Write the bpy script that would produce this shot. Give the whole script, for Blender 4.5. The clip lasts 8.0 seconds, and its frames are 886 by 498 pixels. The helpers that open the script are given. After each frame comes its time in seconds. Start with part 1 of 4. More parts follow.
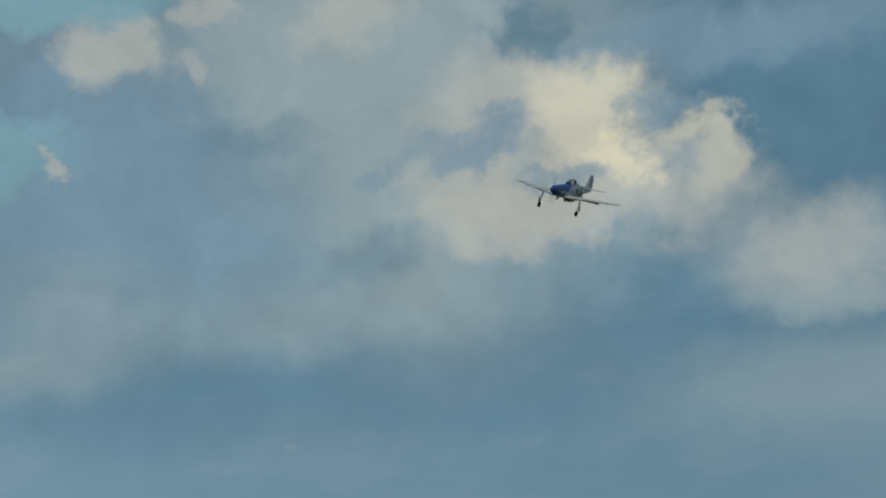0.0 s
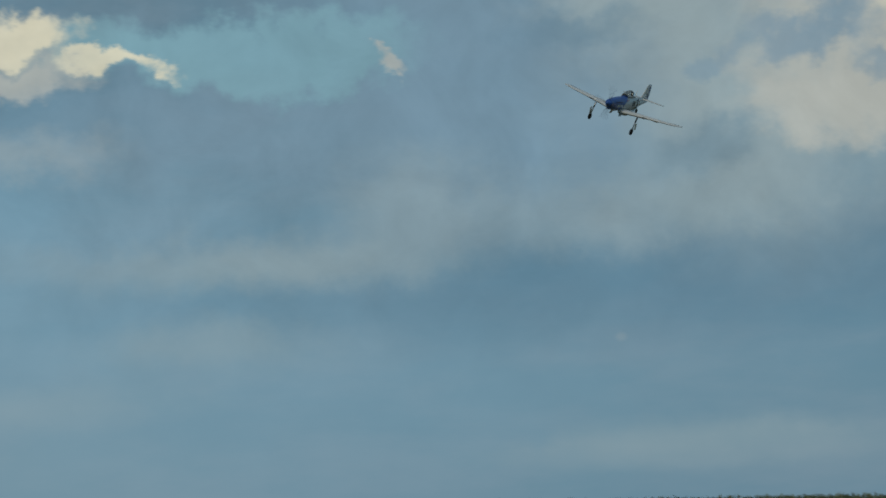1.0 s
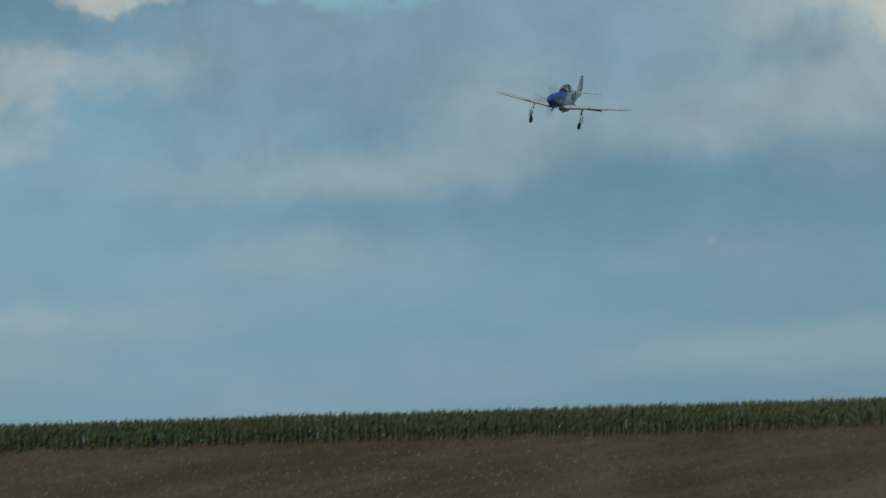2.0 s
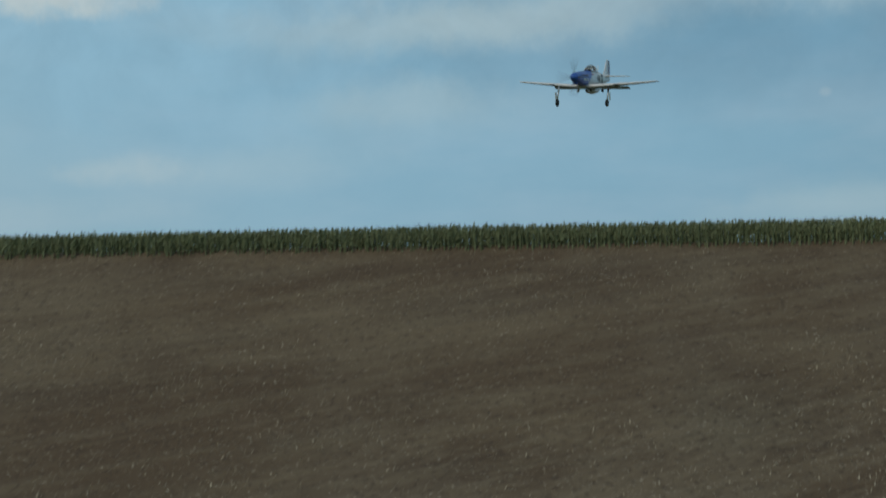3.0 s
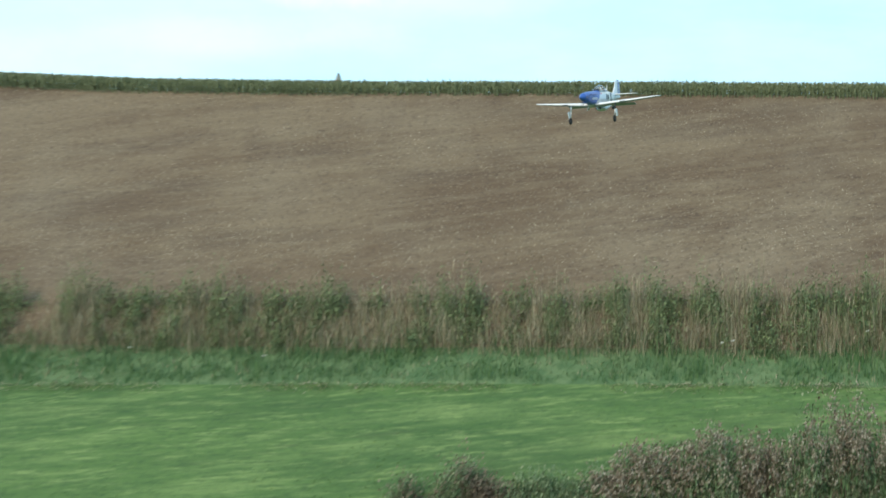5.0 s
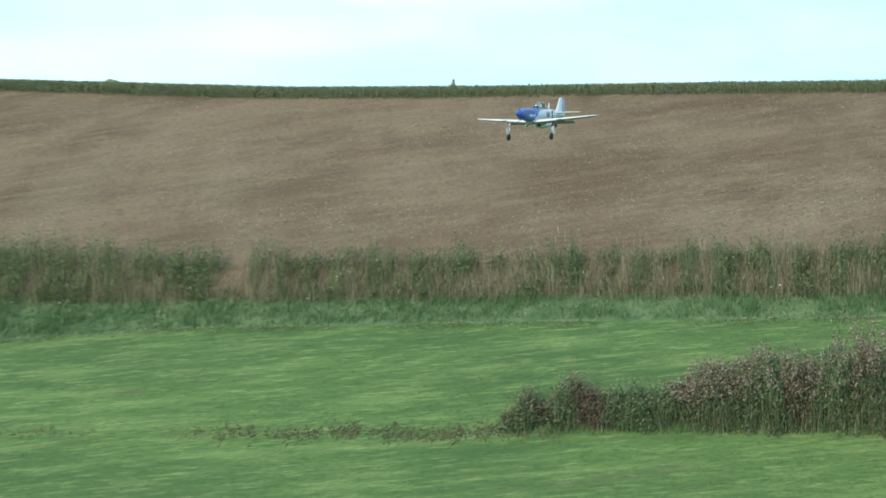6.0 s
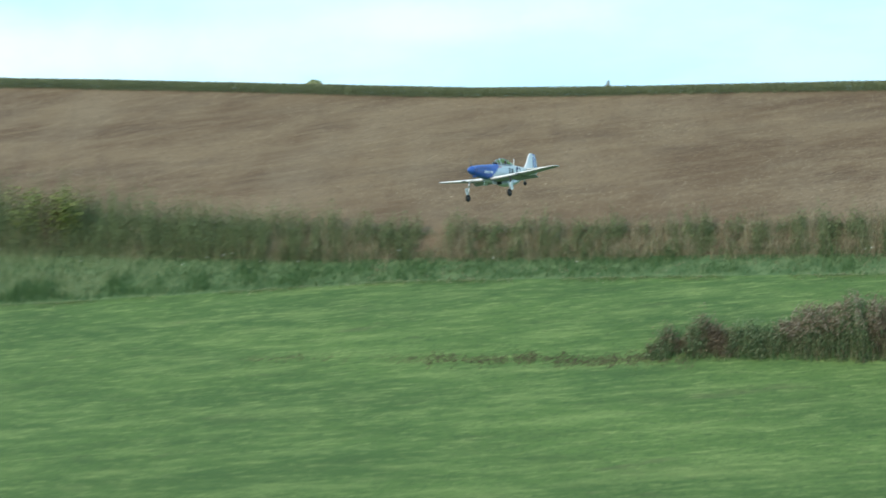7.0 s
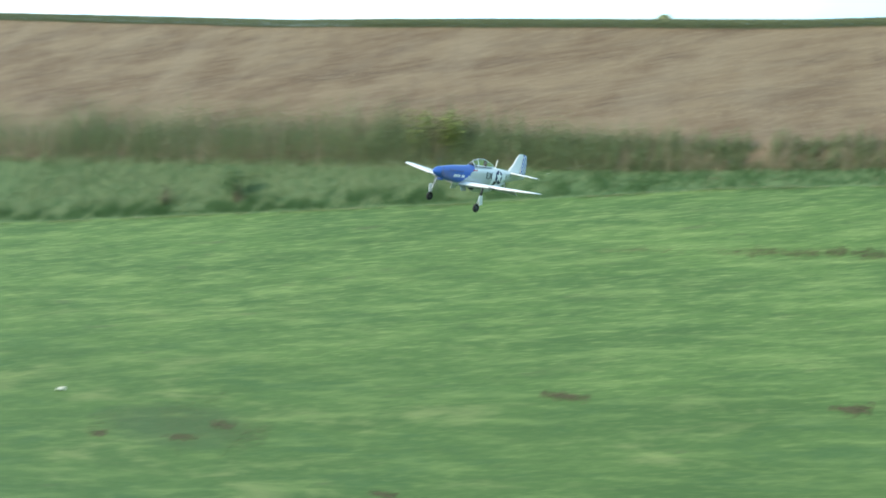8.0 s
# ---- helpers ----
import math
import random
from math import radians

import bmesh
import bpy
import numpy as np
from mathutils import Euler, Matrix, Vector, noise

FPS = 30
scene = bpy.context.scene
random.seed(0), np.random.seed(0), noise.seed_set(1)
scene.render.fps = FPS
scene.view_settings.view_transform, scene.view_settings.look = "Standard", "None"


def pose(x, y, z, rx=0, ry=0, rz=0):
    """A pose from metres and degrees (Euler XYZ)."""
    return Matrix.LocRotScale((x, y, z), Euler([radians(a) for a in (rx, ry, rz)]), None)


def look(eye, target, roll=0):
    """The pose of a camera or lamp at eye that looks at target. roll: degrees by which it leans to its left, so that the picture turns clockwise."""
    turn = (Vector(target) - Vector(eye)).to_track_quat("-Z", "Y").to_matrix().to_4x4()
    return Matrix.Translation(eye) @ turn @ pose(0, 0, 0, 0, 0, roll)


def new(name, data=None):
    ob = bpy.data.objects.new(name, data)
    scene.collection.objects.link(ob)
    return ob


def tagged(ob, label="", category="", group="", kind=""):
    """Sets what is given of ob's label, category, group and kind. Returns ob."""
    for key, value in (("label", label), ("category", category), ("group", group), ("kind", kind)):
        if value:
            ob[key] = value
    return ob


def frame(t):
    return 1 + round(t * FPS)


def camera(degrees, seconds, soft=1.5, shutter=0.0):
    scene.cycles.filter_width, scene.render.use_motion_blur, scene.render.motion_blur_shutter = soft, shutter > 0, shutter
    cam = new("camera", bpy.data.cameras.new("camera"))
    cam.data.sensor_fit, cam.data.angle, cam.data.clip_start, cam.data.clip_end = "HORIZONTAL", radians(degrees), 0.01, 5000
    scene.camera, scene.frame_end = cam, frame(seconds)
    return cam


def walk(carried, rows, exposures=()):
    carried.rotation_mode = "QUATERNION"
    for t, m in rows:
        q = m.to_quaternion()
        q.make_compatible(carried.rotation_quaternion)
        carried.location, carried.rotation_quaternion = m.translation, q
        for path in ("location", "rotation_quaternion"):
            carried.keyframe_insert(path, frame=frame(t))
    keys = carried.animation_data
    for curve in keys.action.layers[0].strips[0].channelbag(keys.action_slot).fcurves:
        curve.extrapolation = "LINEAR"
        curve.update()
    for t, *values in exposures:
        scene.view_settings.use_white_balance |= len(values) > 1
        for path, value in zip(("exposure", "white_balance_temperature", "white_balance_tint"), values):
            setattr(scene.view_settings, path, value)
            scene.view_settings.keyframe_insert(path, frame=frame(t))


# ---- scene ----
# The camera: seconds, x, y, z, yaw, pitch, roll (metres and degrees).
CAMERA_ROWS = [
    (0.0, 2.82, 107.70, -1.51, -22.06, 14.29, -5.94),
    (0.5, 2.82, 107.70, -1.51, -17.10, 11.99, -4.39),
    (0.7, 2.82, 107.70, -1.51, -14.03, 11.36, -3.75),
    (0.8, 2.82, 107.70, -1.51, -12.21, 11.13, -3.46),
    (1.0, 2.82, 107.70, -1.51, -8.44, 10.97, -3.00),
    (1.2, 2.82, 107.70, -1.51, -7.85, 11.14, -2.80),
    (2.3, 2.82, 107.70, -1.51, -3.17, 5.78, -3.75),
    (2.5, 2.06, 106.47, -2.09, -2.20, 4.99, -3.82),
    (2.7, 1.80, 104.83, -2.57, -1.11, 4.23, -3.46),
    (3.0, 1.66, 103.00, -2.71, -0.21, 1.85, -2.66),
    (3.2, 1.34, 102.17, -2.61, 0.09, 0.62, -2.36),
    (3.5, 0.97, 99.86, -2.42, 1.18, 0.21, -2.09),
    (3.7, 1.05, 96.68, -2.68, 2.56, -0.66, -1.85),
    (4.0, 1.20, 91.06, -3.15, 4.61, -0.92, -1.45),
    (4.3, 1.08, 86.68, -2.95, 5.35, -1.00, -1.19),
    (4.5, 0.91, 83.91, -2.77, 5.79, -2.47, -1.07),
    (4.7, 0.76, 80.70, -2.71, 6.68, -4.23, -1.00),
    (5.8, 0.61, 62.86, -2.76, 10.01, -4.93, -1.90),
    (6.0, 0.95, 59.95, -2.63, 10.66, -4.83, -2.08),
    (6.3, 1.60, 55.01, -2.50, 12.53, -5.26, -2.20),
    (6.5, 2.06, 51.22, -2.40, 13.69, -5.12, -2.28),
    (7.0, 3.90, 41.11, -1.96, 16.56, -5.18, -2.45),
    (7.4, 6.42, 33.98, -2.00, 21.20, -6.55, -2.56),
    (7.5, 7.22, 31.85, -1.93, 22.35, -6.67, -2.76),
    (7.7, 9.42, 27.76, -2.00, 25.11, -6.82, -2.45),
    (8.0, 11.58, 24.84, -2.11, 30.85, -7.12, -3.28),
]


def aim(x, y, z, yaw, pitch, roll):
    a, b = radians(yaw), radians(pitch)
    ahead = Vector((-math.sin(a) * math.cos(b), math.cos(a) * math.cos(b), math.sin(b)))
    return look((x, y, z), Vector((x, y, z)) + ahead * 50, roll)


cam = camera(34.0, 8.0, soft=1.6, shutter=0.4)
EXPOSURES = [(0.0, -1.7), (1.2, -1.68), (2.3, -1.4), (2.5, -1.37), (3.0, -1.17), (3.2, -1.05), (3.5, -0.68), (3.7, -0.5), (4.0, -0.18), (4.5, 0.13), (4.7, 0.28), (5.8, 0.48), (6.5, 0.48), (7.0, 0.38), (7.2, 0.36), (7.5, 0.5), (8.0, 0.83)]
walk(cam, [(row[0], aim(*row[1:])) for row in CAMERA_ROWS], EXPOSURES)

# ---- world and sun ----
SUN_AZ, SUN_EL = 205.0, 34.0     # degrees; behind the camera, to its left
world = bpy.data.worlds.new("sky")
world.use_nodes = True
scene.world = world


class Nodes:
    """Small helper to wire a node tree."""

    def __init__(self, tree):
        self.tree, self.n, self.l = tree, tree.nodes, tree.links

    def put(self, socket, value):
        if isinstance(value, bpy.types.NodeSocket):
            self.l.new(value, socket)
        elif isinstance(value, (tuple, list)) and len(value) == 3 and socket.type == "RGBA":
            socket.default_value = (*value, 1)
        else:
            socket.default_value = value

    def add(self, kind, ins=(), **props):
        nd = self.n.new(kind)
        for k, v in props.items():
            setattr(nd, k, v)
        for k, v in dict(ins).items():
            self.put(nd.inputs[k], v)
        return nd

    def math(self, op, a, b=0.0, c=0.0, clamp=False):
        nd = self.add("ShaderNodeMath", {0: a, 1: b, 2: c}, operation=op, use_clamp=clamp)
        return nd.outputs[0]

    def noise(self, vector, scale, detail=4.0, rough=0.55, out=0, distortion=0.0):
        nd = self.add("ShaderNodeTexNoise", {"Vector": vector, "Scale": scale, "Detail": detail, "Roughness": rough, "Distortion": distortion})
        return nd.outputs[out]

    def mix(self, fac, a, b, blend="MIX"):
        nd = self.n.new("ShaderNodeMix")
        nd.data_type, nd.blend_type = "RGBA", blend
        self.put(nd.inputs[0], fac), self.put(nd.inputs[6], a), self.put(nd.inputs[7], b)
        return nd.outputs[2]

    def ramp(self, fac, stops):
        nd = self.n.new("ShaderNodeValToRGB")
        self.put(nd.inputs[0], fac)
        els = nd.color_ramp.elements
        while len(els) < len(stops):
            els.new(0.5)
        for e, (at, col) in zip(els, stops):
            e.position, e.color = at, (*col, 1) if len(col) == 3 else col
        return nd.outputs[0]

    def smooth(self, v, lo, hi):
        nd = self.add("ShaderNodeMapRange", {0: v, 1: lo, 2: hi, 3: 0.0, 4: 1.0}, interpolation_type="SMOOTHSTEP")
        return nd.outputs[0]


def build_sky():
    N = Nodes(world.node_tree)
    N.n.clear()
    way = N.add("ShaderNodeTexCoord").outputs["Generated"]
    sky = N.add("ShaderNodeTexSky", sky_type="NISHITA", sun_disc=False, sun_elevation=radians(SUN_EL), sun_rotation=radians(SUN_AZ)).outputs[0]
    sky = N.mix(1.0, sky, SKY_TINT, "MULTIPLY")
    # bearing and height in degrees, with a ragged shift for the clouds' outlines
    rag = N.noise(way, 9.0, 6.0, 0.6, out=1)
    rag2 = N.noise(way, 26.0, 5.0, 0.62, out=1)
    def xyz(v):
        nd = N.add("ShaderNodeSeparateXYZ", {0: v})
        return nd.outputs
    w, g, g2 = xyz(way), xyz(rag), xyz(rag2)
    az0 = N.math("MULTIPLY", N.math("ARCTAN2", N.math("MULTIPLY", w[0], -1.0), w[1]), 180 / math.pi)
    el0 = N.math("MULTIPLY", N.math("ARCSINE", w[2]), 180 / math.pi)

    def shift(base, ch, amp):
        a = N.math("MULTIPLY_ADD", N.math("SUBTRACT", g[ch], 0.5), amp, base)
        return N.math("MULTIPLY_ADD", N.math("MULTIPLY", N.math("SUBTRACT", g2[ch], 0.5), 0.6), amp, a)

    az = shift(az0, 0, 7.0)
    el = shift(el0, 1, N.math("MULTIPLY_ADD", N.smooth(el0, 2.0, 17.0), 4.2, 0.8))

    def blob(a, e, sa, se, hard=0.5, use=None):
        A, E = use or (az, el)
        u = N.math("DIVIDE", N.math("SUBTRACT", A, a), sa)
        v = N.math("DIVIDE", N.math("SUBTRACT", E, e), se)
        d = N.math("SQRT", N.math("ADD", N.math("MULTIPLY", u, u), N.math("MULTIPLY", v, v)))
        return N.smooth(d, 1.0 + hard, 1.0 - hard)

    # a thin uneven veil over the whole sky, flat streaks near the horizon
    flat = N.add("ShaderNodeMapping", {"Vector": way, "Scale": (1.0, 1.0, 3.4)}).outputs[0]
    veil = N.smooth(N.noise(flat, 5.0, 7.0, 0.58), 0.36, 0.70)
    fine = N.noise(way, 13.0, 7.0, 0.6)
    low = N.smooth(el0, 40.0, 8.0)
    col = N.mix(N.math("MULTIPLY_ADD", low, 0.45, 0.45), sky, HAZE)
    col = N.mix(N.math("MULTIPLY", veil, VEIL), col, VEIL_COL)
    for a, e, sa, se, hard, amount, tone in CLOUDS:
        m = blob(a, e, sa, se, hard)
        m = N.math("MULTIPLY", m, N.math("MULTIPLY_ADD", fine, 0.7 * amount, 0.62 * amount), clamp=True)
        col = N.mix(m, col, tone)
    pale = N.math("MULTIPLY", blob(*SPECK, 0.6, use=(az0, el0)), 0.13)
    col = N.mix(pale, col, SOFT_WHITE)
    puff = N.math("MULTIPLY_ADD", N.noise(way, 17.0, 8.0, 0.62, distortion=0.4), PUFF, 1.0 - PUFF * 0.5)
    grey = N.add("ShaderNodeCombineColor", {0: puff, 1: puff, 2: puff}).outputs[0]
    col = N.mix(N.smooth(el0, 3.0, 14.0), col, N.mix(1.0, col, grey, "MULTIPLY"))
    bg = N.add("ShaderNodeBackground", {0: col, 1: 1.0})
    out = N.add("ShaderNodeOutputWorld")
    N.l.new(bg.outputs[0], out.inputs[0])


SKY_TINT = (0.115, 0.105, 0.08)
HAZE = (0.385, 0.77, 1.05)
VEIL, VEIL_COL = 0.42, (0.74, 0.98, 1.16)
MAUVE, DEEP, PALE_GREY = (0.56, 0.90, 1.16), (0.30, 0.62, 0.87), (0.92, 1.18, 1.25)
SOFT_WHITE, SUNLIT, TEAL = (1.34, 1.42, 1.32), (2.15, 2.05, 1.55), (0.62, 1.14, 1.34)
OPEN_SKY, MILKY = (0.64, 1.11, 1.41), (0.74, 1.06, 1.20)
SPECK, PUFF = (-15.3, 7.1, 0.20, 0.16), 0.5
# bearing, height, half widths (degrees), softness, amount, tone
CLOUDS = [
    (3.0, 6.5, 19.0, 6.5, 0.90, 0.44, OPEN_SKY),
    (26.0, 3.0, 18.0, 3.4, 0.90, 0.40, MILKY),
    (20.0, 8.0, 7.0, 2.4, 0.80, 0.30, MILKY),
    (12.0, 10.5, 9.0, 3.6, 0.90, 0.45, OPEN_SKY),
    (14.5, 12.2, 3.6, 1.1, 0.50, 0.55, SOFT_WHITE),
    (-11.2, 17.6, 9.4, 5.1, 0.60, 0.80, MAUVE),
    (-22.0, 9.8, 22.3, 2.5, 0.70, 0.60, DEEP),
    (-22.0, 18.8, 7.4, 7.4, 0.55, 0.90, PALE_GREY),
    (-17.6, 22.7, 5.4, 3.4, 0.50, 0.80, PALE_GREY),
    (-37.2, 18.0, 6.7, 4.5, 0.45, 1.00, DEEP),
    (-35.0, 21.2, 7.6, 1.3, 0.50, 0.80, MAUVE),
    (-37.9, 14.6, 3.6, 1.3, 0.60, 0.70, DEEP),
    (-26.6, 18.1, 5.1, 3.4, 0.28, 0.85, SOFT_WHITE),
    (-28.9, 18.9, 2.2, 1.8, 0.40, 0.60, SUNLIT),
    (-33.0, 16.8, 1.8, 1.2, 0.34, 0.60, SUNLIT),
    (-29.3, 17.2, 1.3, 0.9, 0.40, 1.00, SUNLIT),
    (-32.3, 15.5, 3.4, 1.6, 0.60, 0.70, SOFT_WHITE),
    (-24.4, 15.4, 3.6, 1.2, 0.50, 0.90, SOFT_WHITE),
    (-23.5, 17.9, 2.5, 0.6, 0.60, 0.80, MAUVE),
    (-36.9, 12.4, 3.4, 1.7, 0.60, 0.65, SOFT_WHITE),
    (-36.4, 10.7, 3.1, 0.7, 0.60, 0.60, PALE_GREY),
    (-9.2, 22.9, 2.1, 1.5, 0.45, 0.80, SOFT_WHITE),
    (-12.6, 22.2, 0.9, 0.7, 0.50, 0.60, SOFT_WHITE),
    (-18.7, 23.5, 1.8, 1.1, 0.50, 0.70, SOFT_WHITE),
    (-13.5, 24.3, 1.3, 0.7, 0.50, 0.70, SOFT_WHITE),
    (-7.2, 25.0, 4.5, 1.1, 0.40, 0.80, TEAL),
    (-16.7, 12.4, 6.3, 1.2, 0.80, 0.40, PALE_GREY),
    (-7.2, 13.4, 3.1, 1.6, 0.80, 0.32, PALE_GREY),
    (-5.7, 11.1, 5.4, 0.9, 0.80, 0.30, PALE_GREY),
    (-36.1, 7.7, 5.8, 1.6, 0.70, 0.50, PALE_GREY),
    (-14.3, 19.5, 2.7, 0.7, 0.70, 0.50, DEEP),
    (-31.2, 18.7, 1.0, 0.7, 0.50, 0.70, MAUVE),
    (-27.4, 16.9, 1.6, 0.5, 0.60, 0.60, MAUVE),
    (-31.7, 16.5, 1.1, 0.5, 0.60, 0.50, MAUVE),
    (-26.5, 22.3, 1.2, 1.3, 0.50, 0.70, DEEP),
    (-20.0, 17.6, 1.1, 0.4, 0.60, 0.50, MAUVE),
    (-18.7, 14.4, 2.0, 0.9, 0.70, 0.40, DEEP),
    (-24.8, 18.5, 1.1, 0.4, 0.60, 0.50, MAUVE),
    (-0.4, 18.9, 7.4, 1.3, 0.30, 0.85, TEAL),
    (7.6, 19.2, 1.9, 0.8, 0.40, 0.90, SUNLIT),
    (4.1, 18.3, 1.8, 0.4, 0.40, 0.85, SUNLIT),
    (7.2, 17.6, 2.5, 0.7, 0.50, 0.90, SOFT_WHITE),
    (-6.2, 18.3, 0.7, 0.3, 0.50, 0.90, SOFT_WHITE),
    (2.4, 15.7, 7.1, 1.6, 0.60, 0.60, MAUVE),
    (-11.5, 17.3, 5.1, 2.9, 0.60, 0.50, MAUVE),
    (1.8, 10.5, 6.7, 0.9, 0.80, 0.40, PALE_GREY),
    (1.9, 7.6, 3.4, 0.7, 0.90, 0.30, PALE_GREY),
    (7.2, 5.4, 4.9, 0.7, 0.90, 0.25, PALE_GREY),
    (-18.7, 2.7, 7.6, 0.8, 0.50, 0.30, PALE_GREY),
    (10.9, 14.3, 1.3, 1.0, 0.90, 0.40, SOFT_WHITE),
    (8.1, 14.5, 3.1, 0.7, 0.90, 0.30, SOFT_WHITE),
    (-7.2, 12.4, 3.8, 1.3, 0.90, 0.25, PALE_GREY),
    (-16.8, 11.7, 3.8, 1.1, 0.80, 0.28, PALE_GREY),
    (-0.7, 10.7, 4.2, 0.9, 0.90, 0.25, PALE_GREY),
    (-17.3, 3.2, 4.5, 0.7, 0.60, 0.20, PALE_GREY),
    (12.0, 5.4, 1.3, 0.5, 0.80, 0.20, SOFT_WHITE),
    (0.7, 7.0, 4.5, 0.8, 0.90, 0.20, PALE_GREY),
    (19.5, 5.4, 7.4, 1.6, 0.90, 0.12, PALE_GREY),
    (21.9, 6.6, 1.1, 0.6, 0.60, 0.50, SOFT_WHITE),
    (27.9, 3.0, 6.7, 1.1, 0.80, 0.06, SOFT_WHITE),
    (15.8, 3.7, 5.4, 0.6, 0.80, 0.10, SOFT_WHITE),
    (40.8, 3.0, 13.4, 1.3, 0.80, 0.25, SOFT_WHITE),
]
build_sky()
sun = new("sun", bpy.data.lights.new("sun", "SUN"))
sun.data.energy, sun.data.angle, sun.data.color = 2.0, radians(14), (1.0, 0.89, 0.70)
sun.matrix_world = look((0, 0, 60), Vector((0, 0, 60)) + Vector((-math.sin(radians(SUN_AZ)) * math.cos(radians(SUN_EL)), -math.cos(radians(SUN_AZ)) * math.cos(radians(SUN_EL)), -math.sin(radians(SUN_EL)))))

# ---- materials ----
def material(name, rough=0.9, metal=0.0):
    m = bpy.data.materials.new(name)
    m.use_nodes = True
    N = Nodes(m.node_tree)
    b = N.n["Principled BSDF"]
    b.inputs["Roughness"].default_value, b.inputs["Metallic"].default_value = rough, metal
    return m, N, b


def bumped(N, b, height, strength, distance):
    nd = N.add("ShaderNodeBump", {"Height": height, "Strength": strength, "Distance": distance})
    N.l.new(nd.outputs[0], b.inputs["Normal"])


def place_of(N):
    return N.add("ShaderNodeNewGeometry").outputs["Position"]


def stretched(N, v, sx, sy, sz):
    return N.add("ShaderNodeMapping", {"Vector": v, "Scale": (sx, sy, sz)}).outputs[0]


def turned_map(N, v, degrees, sx, sy):
    return N.add("ShaderNodeMapping", {"Vector": N.add("ShaderNodeMapping", {"Vector": v, "Rotation": (0, 0, radians(degrees))}).outputs[0], "Scale": (sx, sy, sy)}).outputs[0]


def soil_material():
    m, N, b = material("tilled_soil", 0.95)
    p = place_of(N)
    big = N.noise(turned_map(N, p, -11, 0.09, 0.26), 1.0, 5.0, 0.62)
    rows = N.noise(turned_map(N, p, -13, 0.08, 2.4), 1.0, 3.0, 0.6)
    track = N.noise(turned_map(N, p, 68, 0.05, 0.45), 1.0, 3.0, 0.5)
    mid = N.noise(turned_map(N, p, -10, 0.35, 1.5), 1.0, 6.0, 0.65)
    clod = N.noise(p, 5.0, 7.0, 0.75)
    fleck = N.noise(stretched(N, p, 10.0, 16.0, 16.0), 1.0, 2.0, 0.6)
    band = N.noise(turned_map(N, p, 84, 0.03, 0.16), 1.0, 3.0, 0.5)
    blotch = N.noise(turned_map(N, p, -9, 0.10, 0.40), 1.0, 5.0, 0.6)
    c = N.mix(N.smooth(big, 0.36, 0.64), (0.138, 0.090, 0.052), (0.205, 0.148, 0.090))
    c = N.mix(N.math("MULTIPLY", N.smooth(blotch, 0.46, 0.70), 0.48), c, (0.100, 0.069, 0.047))
    c = N.mix(N.math("MULTIPLY", N.smooth(band, 0.48, 0.70), 0.38), c, (0.248, 0.194, 0.130))
    c = N.mix(N.math("MULTIPLY", N.smooth(track, 0.54, 0.72), 0.3), c, (0.108, 0.070, 0.044))
    c = N.mix(N.math("MULTIPLY", N.smooth(rows, 0.46, 0.66), 0.27), c, (0.270, 0.210, 0.132))
    c = N.mix(N.math("MULTIPLY", N.smooth(mid, 0.50, 0.74), 0.32), c, (0.270, 0.210, 0.138))
    at = N.add("ShaderNodeSeparateXYZ", {"Vector": p}).outputs
    furrow = N.noise(turned_map(N, p, -27, 0.10, 5.5), 1.0, 3.0, 0.6)
    where = N.math("MULTIPLY", N.smooth(at[0], -8.0, 4.0), N.smooth(at[1], 141.5, 137.0))
    c = N.mix(N.math("MULTIPLY", N.math("MULTIPLY", N.smooth(furrow, 0.50, 0.66), where), 0.24), c, (0.300, 0.240, 0.165))
    c = N.mix(N.math("MULTIPLY", N.math("MULTIPLY", N.smooth(furrow, 0.48, 0.34), where), 0.28), c, (0.085, 0.058, 0.040))
    c = N.mix(N.math("MULTIPLY", N.smooth(clod, 0.50, 0.34), 0.65), c, (0.074, 0.049, 0.033))
    c = N.mix(N.math("MULTIPLY", N.smooth(fleck, 0.63, 0.74), 0.85), c, (0.52, 0.44, 0.33))
    N.put(b.inputs["Base Color"], c)
    bumped(N, b, N.math("ADD", clod, N.math("MULTIPLY", rows, 0.8)), 1.0, 0.08)
    return m


